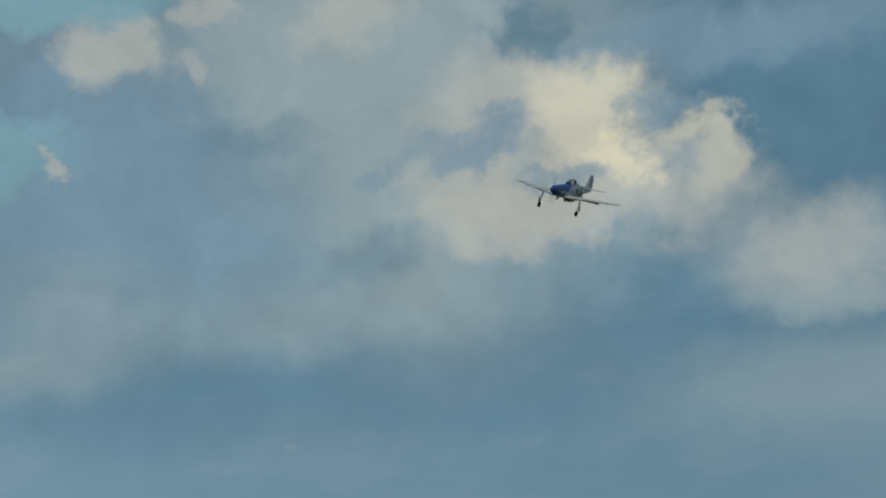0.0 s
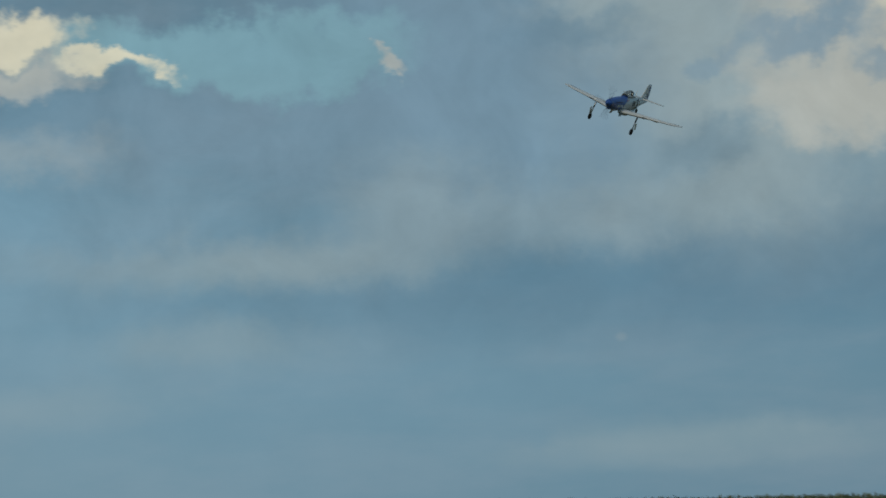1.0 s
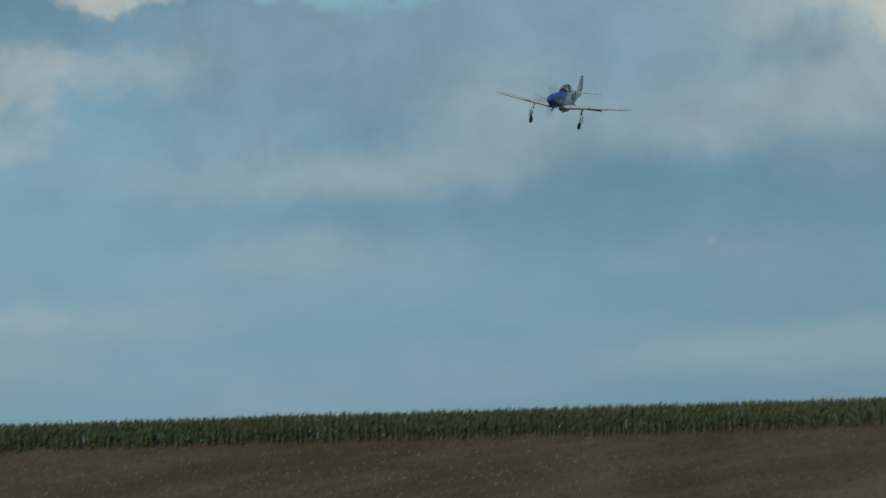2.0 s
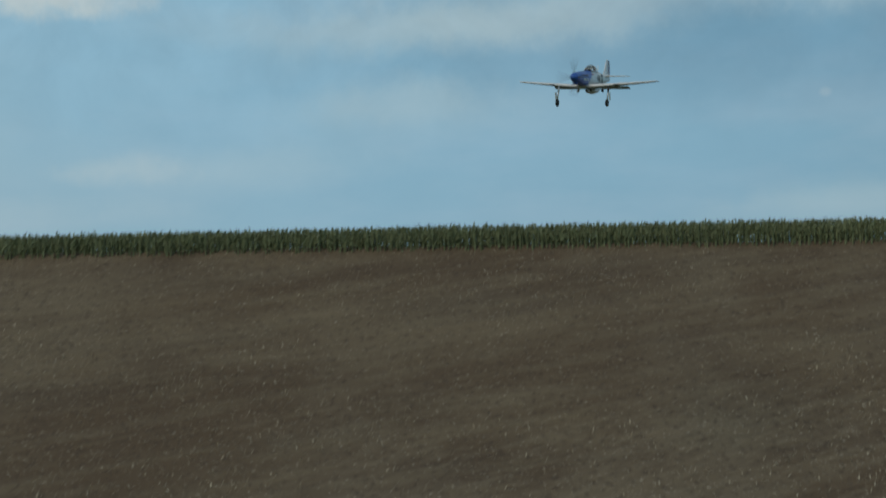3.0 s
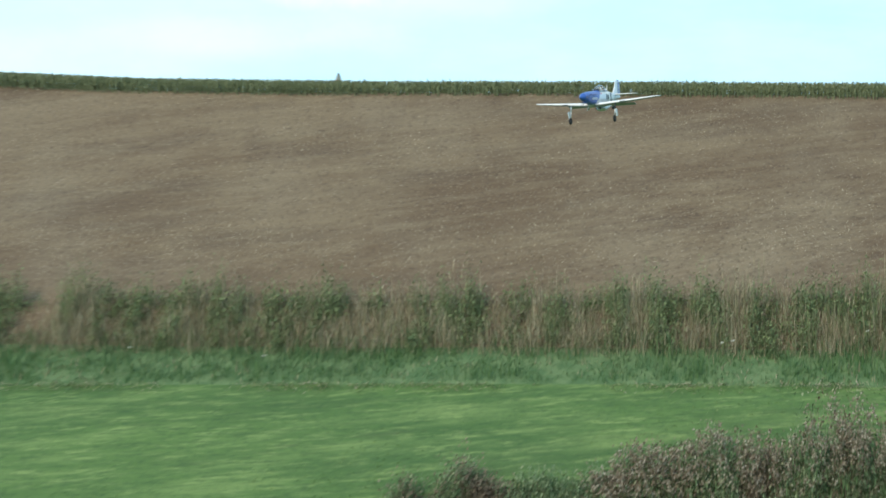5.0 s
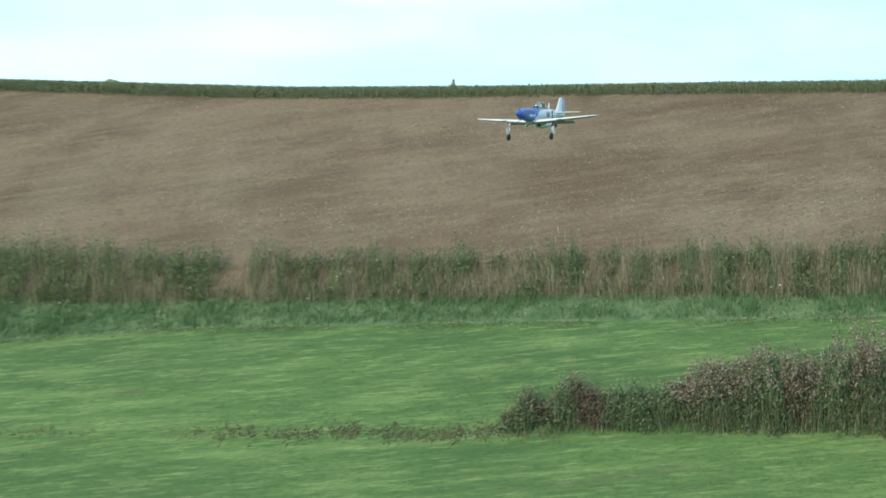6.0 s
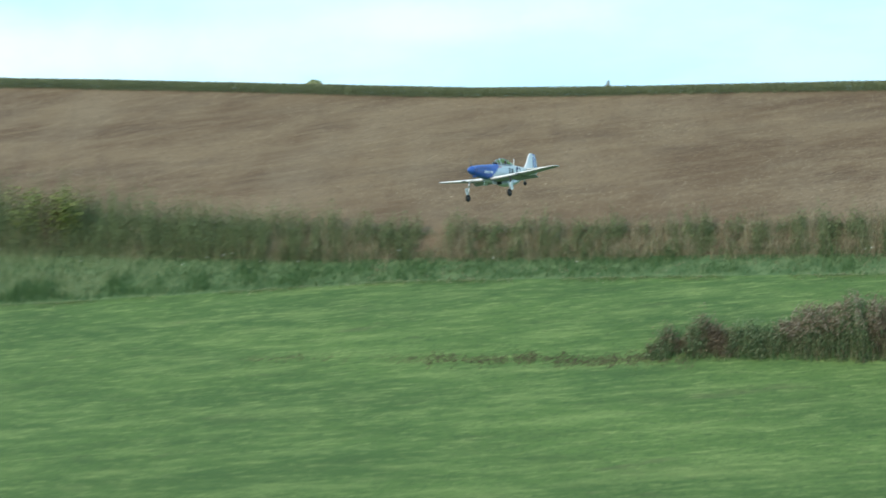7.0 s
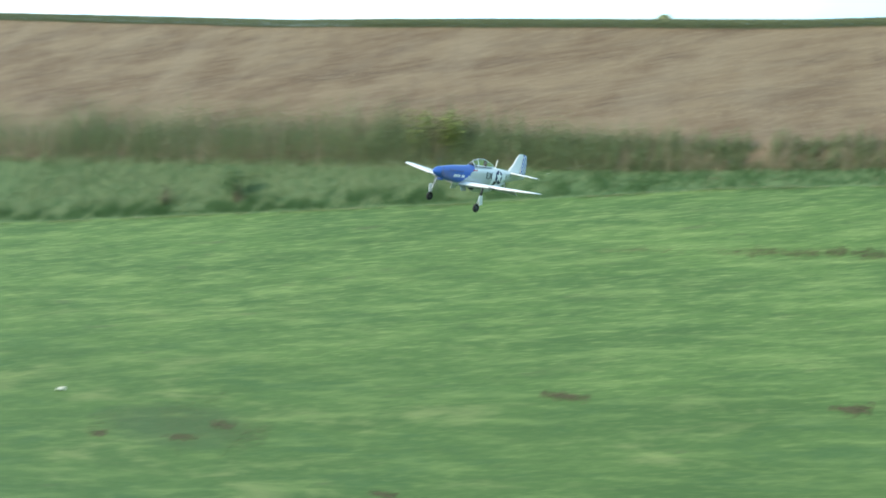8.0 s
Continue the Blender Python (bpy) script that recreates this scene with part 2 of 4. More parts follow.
def lawn_material():
    m, N, b = material("mown_grass", 0.85)
    p = place_of(N)
    big = N.noise(turned_map(N, p, -7, 0.05, 0.24), 1.0, 4.0, 0.55)
    swath = N.noise(turned_map(N, p, -8, 0.11, 1.1), 1.0, 6.0, 0.66)
    thin = N.noise(turned_map(N, p, -8, 0.48, 5.2), 1.0, 6.0, 0.72)
    hair = N.noise(turned_map(N, p, -6, 1.1, 10.0), 1.0, 4.0, 0.75)
    fine = N.noise(stretched(N, p, 4.0, 8.0, 8.0), 1.0, 4.0, 0.7)
    c = N.mix(N.smooth(big, 0.32, 0.66), (0.058, 0.122, 0.032), (0.092, 0.170, 0.043))
    c = N.mix(N.math("MULTIPLY", N.smooth(swath, 0.46, 0.70), 0.6), c, (0.165, 0.250, 0.082))
    c = N.mix(N.math("MULTIPLY", N.smooth(thin, 0.49, 0.66), 0.66), c, (0.225, 0.308, 0.104))
    c = N.mix(N.math("MULTIPLY", N.smooth(hair, 0.52, 0.34), 0.7), c, (0.044, 0.092, 0.027))
    c = N.mix(N.math("MULTIPLY", N.smooth(swath, 0.48, 0.28), 0.45), c, (0.050, 0.100, 0.030))
    c = N.mix(N.math("MULTIPLY", N.smooth(fine, 0.52, 0.30), 0.6), c, (0.036, 0.082, 0.026))
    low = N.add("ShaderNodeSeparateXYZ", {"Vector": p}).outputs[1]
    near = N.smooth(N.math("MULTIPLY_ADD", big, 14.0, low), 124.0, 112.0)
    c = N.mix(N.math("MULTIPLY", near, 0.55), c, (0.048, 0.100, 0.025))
    worn = N.noise(turned_map(N, p, -8, 0.16, 0.9), 1.0, 5.0, 0.65)
    c = N.mix(N.math("MULTIPLY", N.smooth(worn, 0.60, 0.74), 0.55), c, (0.085, 0.098, 0.046))
    mottle = N.noise(turned_map(N, p, -4, 0.10, 0.42), 1.0, 6.0, 0.68, distortion=0.5)
    c = N.mix(N.math("MULTIPLY", N.smooth(mottle, 0.52, 0.70), N.math("MULTIPLY_ADD", near, 0.40, 0.12)), c, (0.200, 0.240, 0.092))
    c = N.mix(N.math("MULTIPLY", N.smooth(mottle, 0.48, 0.32), N.math("MULTIPLY_ADD", near, 0.40, 0.10)), c, (0.040, 0.100, 0.034))
    sx = N.add("ShaderNodeSeparateXYZ", {"Vector": p}).outputs[0]
    du = N.math("DIVIDE", N.math("ADD", sx, 58.5), 8.5)
    dv = N.math("DIVIDE", N.math("SUBTRACT", low, 103.0), 2.3)
    ring = N.math("MULTIPLY_ADD", mottle, 1.6, N.math("ADD", N.math("MULTIPLY", du, du), N.math("MULTIPLY", dv, dv)))
    c = N.mix(N.math("MULTIPLY", N.smooth(ring, 1.9, 0.8), 0.55), c, (0.050, 0.085, 0.036))
    c = N.mix(N.math("MULTIPLY", N.smooth(swath, 0.48, 0.70), 0.28), c, (0.185, 0.262, 0.080))
    c = N.mix(N.math("MULTIPLY", N.smooth(swath, 0.46, 0.28), 0.30), c, (0.042, 0.090, 0.024))
    N.put(b.inputs["Base Color"], c)
    bumped(N, b, fine, 0.8, 0.06)
    return m


def rough_ground_material():
    m, N, b = material("rough_turf", 0.95)
    p = place_of(N)
    c = N.mix(N.smooth(N.noise(p, 1.3, 5.0, 0.6), 0.38, 0.66), (0.075, 0.140, 0.055), (0.130, 0.195, 0.085))
    N.put(b.inputs["Base Color"], c)
    bumped(N, b, N.noise(p, 6.0, 4.0), 0.8, 0.1)
    return m


def blade_material(name, a, b_, c_, patch=0.35, spread=0.5, patch_tone=None):
    """Grass and leaves: each blade its own tone, with patches across the stand."""
    m, N, b = material(name, 0.75)
    g = N.add("ShaderNodeNewGeometry")
    rnd = g.outputs["Random Per Island"]
    col = N.ramp(rnd, [(0.0, a), (spread, b_), (1.0, c_)])
    if patch_tone:
        n = N.noise(stretched(N, g.outputs["Position"], 1.0, 0.6, 0.6), patch, 3.0, 0.6)
        col = N.mix(N.math("MULTIPLY", N.smooth(n, 0.46, 0.62), 0.75), col, patch_tone)
    N.put(b.inputs["Base Color"], col)
    b.inputs["Specular IOR Level"].default_value = 0.25
    return m


def paint_material(name, col, rough=0.35, metal=0.0, wear=0.12):
    m, N, b = material(name, rough, metal)
    tc = N.add("ShaderNodeTexCoord").outputs["Object"]
    n = N.noise(tc, 7.0, 5.0, 0.6)
    N.put(b.inputs["Base Color"], N.mix(N.math("MULTIPLY", N.smooth(n, 0.4, 0.75), wear), col, tuple(v * 0.6 for v in col)))
    N.put(b.inputs["Roughness"], N.math("MULTIPLY_ADD", n, 0.2, rough - 0.1))
    return m


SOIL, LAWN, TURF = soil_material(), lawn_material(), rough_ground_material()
CORN = blade_material("maize_leaf", (0.168, 0.200, 0.104), (0.194, 0.225, 0.118), (0.225, 0.250, 0.142), 0.25, 0.5)
TASSEL = blade_material("maize_tassel", (0.33, 0.31, 0.19), (0.28, 0.27, 0.16), (0.22, 0.24, 0.13))
DRY = blade_material("dry_grass", (0.470, 0.405, 0.280), (0.275, 0.232, 0.146), (0.170, 0.158, 0.090))
WEED = blade_material("weed_leaf", (0.088, 0.134, 0.062), (0.146, 0.198, 0.088), (0.248, 0.284, 0.132))
HERB = blade_material("grey_green_grass", (0.150, 0.180, 0.090), (0.200, 0.215, 0.115), (0.250, 0.245, 0.140))
VERGE = blade_material("verge_grass", (0.185, 0.255, 0.125), (0.255, 0.325, 0.160), (0.340, 0.390, 0.210), 0.5, 0.5)
SEED = blade_material("brown_seed_head", (0.110, 0.084, 0.055), (0.172, 0.132, 0.088), (0.265, 0.205, 0.145))
BRAMBLE = blade_material("bush_leaf", (0.125, 0.180, 0.095), (0.185, 0.240, 0.125), (0.275, 0.295, 0.170))
PALE = blade_material("thistle_down", (0.50, 0.44, 0.35), (0.35, 0.295, 0.22), (0.225, 0.18, 0.13))
PETAL = blade_material("white_flower", (0.78, 0.76, 0.70), (0.70, 0.68, 0.60), (0.60, 0.58, 0.50))
VERGE_DEEP = blade_material("verge_grass_deep", (0.078, 0.132, 0.058), (0.112, 0.176, 0.078), (0.165, 0.235, 0.108))
LUSH = blade_material("lush_tussock", (0.048, 0.110, 0.040), (0.075, 0.150, 0.052), (0.115, 0.195, 0.068))
SHORT = blade_material("short_blade", (0.090, 0.158, 0.044), (0.105, 0.178, 0.050), (0.130, 0.205, 0.062))
STRAW = blade_material("straw", (0.62, 0.54, 0.40), (0.46, 0.39, 0.28), (0.34, 0.28, 0.20))
CLIPPING = blade_material("grass_clipping", (0.15, 0.23, 0.08), (0.19, 0.265, 0.10), (0.235, 0.29, 0.125))

# ---- the land ----
def clampf(v, a, b):
    return max(a, min(b, v))


def corn_line(x):
    return float(np.interp(x, [-400, -134, -85, -62, -42, -25, -14, 0, 15, 120], [196, 160, 153.3, 150.95, 148.75, 146.88, 146.3, 145.7, 144.95, 139.9]))


def edge_line(x):
    return float(np.interp(x, [-400, -97, -76, -58, -46, -38, -25, 6, 60], [116, 123.4, 124.45, 125.4, 126.0, 126.6, 127.6, 127.8, 127.9]))


def weed_line(x):
    return float(np.interp(x, [-400, -106, -82, -56, -34, 8, 60], [142, 132.5, 131.6, 130.6, 129.7, 129.5, 129.5]))


def slope_height(y):
    return 0.044 + 0.5948 * (y - 148.05)


def land(x, y):
    """Height of the ground: a level foot, the long slope, and a crest behind the maize."""
    top = corn_line(x) + 0.3
    if y <= top:
        if y > 100:
            return slope_height(y)
        d = 100 - y
        return slope_height(100) - 0.5948 * 6 * (1 - math.exp(-d / 6))
    d = y - top
    return slope_height(top) - 0.03 * max(0.0, min(d - 6, 400))


def build_ground():
    xs = np.concatenate([np.linspace(-4200, -420, 10), np.linspace(-380, -150, 24), np.arange(-146, 60, 2.0), np.linspace(64, 380, 30), np.linspace(420, 4200, 10)])
    bm = bmesh.new()
    cols = []
    for x in xs:
        x = float(x)
        e, w, c = edge_line(x), weed_line(x), corn_line(x)
        ys = list(np.linspace(-4200, -200, 8)) + list(np.linspace(-150, 80, 14)) + list(np.linspace(86, e, 22))
        ys += list(np.linspace(e, w, 6)[1:]) + list(np.linspace(w, w + 2.2, 4)[1:]) + list(np.linspace(w + 2.2, c, 14)[1:])
        ys += [c + 0.3, c + 1.0, c + 2, c + 4, c + 8, c + 14, c + 25, c + 45, c + 100, c + 340, c + 1000, c + 4200]
        col = []
        for i, y in enumerate(ys):
            y = float(y)
            z = land(x, y) + 0.10 * (noise.noise(Vector((x * 0.15, y * 0.3, 0))))
            col.append(bm.verts.new((x, y, z)))
        cols.append(col)
    n_lawn, n_rough = 8 + 14 + 22 - 1, 8 + 14 + 22 + 5 - 1
    for a, b in zip(cols[:-1], cols[1:]):
        for i in range(len(a) - 1):
            f = bm.faces.new((a[i], b[i], b[i + 1], a[i + 1]))
            f.material_index = 0 if i < n_lawn else (1 if i < n_rough else 2)
            f.smooth = True
    me = bpy.data.meshes.new("ground")
    bm.to_mesh(me)
    bm.free()
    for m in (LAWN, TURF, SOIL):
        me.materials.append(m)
    return tagged(new("ground", me), "mown green airfield below a bare brown tilled hillside field", "ground", kind="structure")


build_ground()


# ---- plants made of many blades ----
class Blades:
    """Gathers tapered, bent blades and small leaves into one mesh."""

    def __init__(self):
        self.v, self.f, self.m = [], [], []

    def blade(self, base, height, width, lean, turn, mat=0, droop=0.25, segs=2):
        dx, dy = math.cos(turn), math.sin(turn)
        sx, sy = -dy * width / 2, dx * width / 2
        n = len(self.v)
        for i in range(segs):
            t = i / segs
            o = lean * t * t
            k = 1 - 0.45 * t
            x, y, z = base[0] + dx * o, base[1] + dy * o, base[2] + height * (t - droop * t * t * 0.5)
            self.v += [(x - sx * k, y - sy * k, z), (x + sx * k, y + sy * k, z)]
        self.v.append((base[0] + dx * lean, base[1] + dy * lean, base[2] + height * (1 - droop * 0.5)))
        for i in range(segs - 1):
            a = n + 2 * i
            self.f.append((a, a + 1, a + 3, a + 2)), self.m.append(mat)
        a = n + 2 * (segs - 1)
        self.f.append((a, a + 1, a + 2)), self.m.append(mat)

    def leaf(self, at, length, width, turn, tilt, mat=0):
        c, s = math.cos(turn), math.sin(turn)
        h, k = length * math.sin(tilt), length * math.cos(tilt)
        n = len(self.v)
        x, y, z = at
        self.v += [(x, y, z), (x + c * k * 0.5 - s * width / 2, y + s * k * 0.5 + c * width / 2, z + h * 0.6),
                   (x + c * k, y + s * k, z + h), (x + c * k * 0.5 + s * width / 2, y + s * k * 0.5 - c * width / 2, z + h * 0.6)]
        self.f.append((n, n + 1, n + 2, n + 3)), self.m.append(mat)

    def tuft(self, at, size, mat=0):
        """A small eight-sided head."""
        n = len(self.v)
        x, y, z = at
        a, b = size * random.uniform(0.7, 1.2), size * random.uniform(0.9, 1.6)
        self.v += [(x + a, y, z), (x, y + a, z), (x - a, y, z), (x, y - a, z), (x, y, z + b), (x, y, z - b * 0.7)]
        for i in range(4):
            j = (i + 1) % 4
            self.f += [(n + i, n + j, n + 4), (n + j, n + i, n + 5)]
            self.m += [mat, mat]

    def make(self, name, mats, parent=None, label=""):
        me = bpy.data.meshes.new(name)
        me.from_pydata(self.v, [], self.f)
        me.polygons.foreach_set("material_index", self.m)
        for m in mats:
            me.materials.append(m)
        ob = new(name, me)
        if parent:
            ob.parent = parent
        if label:
            ob["label"] = label
        return ob


def build_maize():
    rnd = random.Random(3)
    B = Blades()
    x = -190.0
    while x < 26:
        near = -75 < x < 20
        for row in range(9 if near else 7):
            px, py = x + rnd.uniform(-0.05, 0.05), corn_line(x) + 0.12 + row * 0.45 + rnd.uniform(-0.12, 0.12)
            z = land(px, py) - 0.03
            h = rnd.gauss(0.60 + float(np.interp(x, [-110, -60, -24, -12], [0.26, 0.16, 0.08, 0.0])), 0.035) * (1.0 + 0.10 * noise.noise(Vector((px * 0.25, row, 0))))
            if row == 0:
                h *= 0.93
            B.blade((px, py, z), h, 0.03, rnd.uniform(-0.03, 0.03), rnd.uniform(0, 6.3), 0, 0.0, 1)
            for k in range(9 if row < 3 else 5):
                t = 0.05 + 0.82 * k / (8 if row < 3 else 4)
                B.blade((px, py, z + h * t), 0.16 + 0.14 * rnd.random(), 0.05, rnd.uniform(0.08, 0.20), rnd.uniform(0, 6.3), 0, 0.9, 2)
            for k in range(3):
                B.blade((px + rnd.uniform(-0.05, 0.05), py, z + h * rnd.uniform(0.55, 0.75)), h * rnd.uniform(0.24, 0.36), 0.042, rnd.uniform(-0.09, 0.09), rnd.uniform(0, 6.3), 0, 0.1, 1)
            if rnd.random() < 0.8:
                for k in range(4):
                    B.blade((px, py, z + h * 0.9), rnd.uniform(0.06, 0.15), 0.014, rnd.uniform(-0.06, 0.06), rnd.uniform(0, 6.3), 1, 0.1, 1)
        x += 0.07 if near else 0.10
    tagged(B.make("maize", (CORN, TASSEL)), "dense band of green maize with pale tassels along the hilltop", "maize", kind="stuff")


def build_weeds():
    """The tall uncut margin between the grass and the tilled field."""
    rnd = random.Random(5)
    D, W, S, H = Blades(), Blades(), Blades(), Blades()
    x = -150.0
    while x < 22:
        x += 0.0046 if x > -60 else (0.0075 if x > -100 else 0.018)
        y0 = weed_line(x)
        u = rnd.random()
        leftness = clampf((-26 - x) / 10, 0, 1)
        # a bare break through which the soil shows, with low plants at its foot
        broken = clampf((1.05 + 0.4 * noise.noise(Vector((u * 3.0, 2.0, 44.0))) - abs(x + 23.6)) / 0.35, 0, 1)
        if u > 0.30 and rnd.random() < broken * 0.90:
            continue
        tall = float(np.interp(x, [-110, -75, -60, -42, -30, -22], [3.5, 3.0, 2.5, 1.4, 0.4, 0.0]))
        y = y0 - 0.4 + (2.75 + 0.5 * tall) * u
        z = land(x, y) - 0.05
        n1 = noise.noise(Vector((x * 0.30, u * 1.0, 4.0)))
        n2 = noise.noise(Vector((x * 1.1, u * 1.2, 9.0)))
        n3 = noise.noise(Vector((x * 3.2, u * 2.0, 14.0)))
        green = n1 * 1.0 + n2 * 1.7 + n3 * 0.9 - 0.02 + 1.05 * leftness + (u - 0.5) * 0.7 + rnd.uniform(-0.25, 0.25)
        rise = 0.55 * noise.noise(Vector((x * 0.3, 31.0, 2.0))) + 1.0 * noise.noise(Vector((x * 0.9, 35.0, u * 0.8))) + 0.9 * noise.noise(Vector((x * 3.0, 38.0, u)))
        hgt = max(0.35, 1.42 + rise * (1.0 + 0.25 * tall) + tall) * (0.66 + 0.36 * u) * (1 - 0.40 * broken)
        spread = 0.5 * (1 - broken) + 0.1
        if green > 0.12:
            # a leafy plant: one stem hung with small leaves, denser upwards
            h = hgt * rnd.uniform(0.55, 1.15)
            lean, turn = rnd.gauss(0, 0.22), rnd.uniform(0, 6.3)
            W.blade((x, y, z), h, 0.016, lean, turn, 0, 0.06, 2)
            for k in range(8):
                t = rnd.uniform(0.12, 1.0)
                W.leaf((x + lean * t * t * math.cos(turn) + rnd.gauss(0, 0.13), y + rnd.gauss(0, 0.10), z + h * t), rnd.uniform(0.10, 0.26) * (1.2 - 0.55 * t), rnd.uniform(0.03, 0.075), rnd.uniform(0, 6.3), rnd.uniform(-0.4, 1.2), 0)
            if rnd.random() < 0.5:
                H.blade((x + rnd.uniform(-0.3, 0.3) * spread, y, z), h * rnd.uniform(0.5, 1.0), 0.014, rnd.gauss(0, 0.4), rnd.uniform(0, 6.3), 0, 0.15, 2)
        else:
            for k in range(3):
                h = hgt * rnd.uniform(0.30, 1.05) * (1.25 if rnd.random() < 0.08 else 1.0)
                bx, by = x + rnd.uniform(-1, 1) * spread, y + rnd.uniform(-0.2, 0.2)
                fresh = rnd.random() < 0.30 + 0.35 * (n3 > 0.1)
                B = H if fresh else D
                lean, turn = rnd.gauss(0, 0.5), rnd.uniform(0, 6.3)
                B.blade((bx, by, z), h, rnd.uniform(0.010, 0.022), lean, turn, 0, 0.12, 3)
                if not fresh and rnd.random() < 0.35:
                    D.blade((bx + lean * 0.6 * math.cos(turn), by + lean * 0.6 * math.sin(turn), z + h * 0.72), h * 0.24, 0.026, rnd.uniform(-0.2, 0.2), rnd.uniform(0, 6.3), 0, 0.3, 2)
        if rnd.random() < 0.012 * (0.25 + 1.6 * max(0.0, noise.noise(Vector((x * 0.5, 71.0, 3.0))) + 0.25)) and leftness < 0.9 and u > 0.35:
            h = hgt * rnd.uniform(0.95, 1.30)
            S.blade((x, y, z), h, 0.022, rnd.uniform(-0.1, 0.1), rnd.uniform(0, 6.3), 0, 0.0, 1)
            for k in range(14):
                S.tuft((x + rnd.gauss(0, 0.08), y + rnd.gauss(0, 0.08), z + h * rnd.uniform(0.72, 1.0)), 0.032, 0)
        if rnd.random() < 0.0014:
            fx, fy = x, y0 - 0.1 - rnd.random()
            fh = rnd.uniform(0.35, 0.9)
            S.blade((fx, fy, land(fx, fy) - 0.03), fh, 0.012, 0.0, 0.0, 0, 0.0, 1)
            for k in range(4):
                S.tuft((fx + rnd.uniform(-0.08, 0.08), fy + rnd.uniform(-0.05, 0.05), land(fx, fy) + fh - rnd.uniform(0.02, 0.08)), 0.026, 1)
    tagged(D.make("dry_grass", (DRY,)), "tall straw-coloured dry grass in the uncut margin below the field", "dry grass", kind="stuff")
    tagged(H.make("tall_grass", (HERB,)), "tall grey-green grass standing among the dry stalks", "tall grass", kind="stuff")
    tagged(W.make("green_weeds", (WEED,)), "tall dark green leafy weeds in the uncut field margin", "weeds", kind="stuff")
    tagged(S.make("dock_stalks", (SEED, PETAL)), "dark brown dock stalks and a few white flower heads above the weeds", "dock stalks", kind="stuff")


def build_verge():
    """Lush rough grass between the mown strip and the tall margin."""
    rnd = random.Random(8)
    B = Blades()
    x = -150.0
    while x < 24:
        e, w = edge_line(x), weed_line(x)
        depth = w - e + 0.4
        for k in range(max(5, int(depth * (4.4 if x > -30 else 5.2)))):
            u = rnd.random()
            y = e + depth * u
            px = x + rnd.uniform(-0.1, 0.1)
            z = land(px, y) - 0.03
            lump = noise.noise(Vector((px * 0.35, y * 0.6, 2.0))) + 0.5 * noise.noise(Vector((px * 1.3, y * 1.6, 7.0)))
            h = (0.46 + 0.36 * lump + 0.25 * clampf((-35 - px) / 15, 0, 1)) * rnd.uniform(0.6, 1.25) * (0.8 + 0.4 * u)
            if h < 0.1:
                continue
            tussock = clampf(1.0 - (y - e) / (0.75 * min(depth, 3.4)), 0, 1) * clampf(0.42 + 2.4 * noise.noise(Vector((px * 0.55, y * 0.5, 21.0))), 0, 1)
            clump = clampf(0.3 + 2.2 * noise.noise(Vector((px * 1.6, y * 1.4, 27.0))), 0, 1)
            right = clampf((px + 46) / 14, 0, 1)
            dark = rnd.random() < tussock * 1.6 + (0.3 if lump < -0.15 else 0) + (0.12 + 0.75 * clump * (1 - 0.6 * u)) * right + 0.5 * clampf(1 - (y - e) / 0.7, 0, 1)
            h *= 1 - 0.25 * right
            h *= 1 + 0.9 * tussock + 0.55 * clump * right
            plain = 3 if rnd.random() < right else 0
            for j in range(2):
                dry = px > -27 and lump < -0.12 and rnd.random() < 0.25
                B.blade((px + rnd.uniform(-0.15, 0.15), y + rnd.uniform(0.0, 0.15), z), h * rnd.uniform(0.6, 1.2), 0.026, rnd.uniform(-0.35, 0.35), rnd.uniform(0, 6.3), 1 if dry else (2 if dark else plain), 0.35, 2)
        x += 0.06 if x > -100 else 0.12
    tagged(B.make("verge_grass", (VERGE, DRY, LUSH, VERGE_DEEP)), "lush uncut green grass along the edge of the mown strip", "rough grass", kind="stuff")
    # pale cut grass thrown against the foot of the verge
    C = Blades()
    for i in range(20000):
        x = rnd.uniform(-100, 22)
        n = noise.noise(Vector((x * 0.22, 3.0, 81.0))) + 0.6 * noise.noise(Vector((x * 1.1, 3.0, 85.0)))
        if n < rnd.uniform(-0.35, 0.35):
            continue
        y = edge_line(x) - abs(rnd.gauss(0, 0.20)) + 0.04
        C.leaf((x, y, land(x, y) + 0.02), rnd.uniform(0.08, 0.22), rnd.uniform(0.015, 0.035), rnd.uniform(0, 6.3), rnd.uniform(0.0, 0.7), 1 if rnd.random() < 0.35 else 0)
    tagged(C.make("cut_grass", (CLIPPING, STRAW)), "pale dry cut grass lying along the edge of the mowing", "cut grass", kind="stuff")


def build_straw():
    rnd = random.Random(11)
    B = Blades()
    for i in range(90000):
        x = rnd.uniform(-100, 22)
        c, w = corn_line(x), weed_line(x) + 2.3
        u = rnd.random() ** 1.4
        y = w + (c - w) * u
        if noise.noise(Vector((x * 0.12, y * 0.35, 1.0))) + 0.4 * noise.noise(Vector((x * 0.6, y * 1.1, 8.0))) < rnd.uniform(-0.15, 0.75):
            continue
        t = rnd.uniform(0, 6.3)
        B.leaf((x, y, land(x, y) + 0.03), rnd.uniform(0.05, 0.19) * (1.2 - 0.5 * u), rnd.uniform(0.012, 0.035), t, rnd.uniform(-0.2, 1.2), 0)
    tagged(B.make("straw_bits", (STRAW,)), "scattered pale straw and stubble bits on the tilled soil", "straw", kind="stuff")


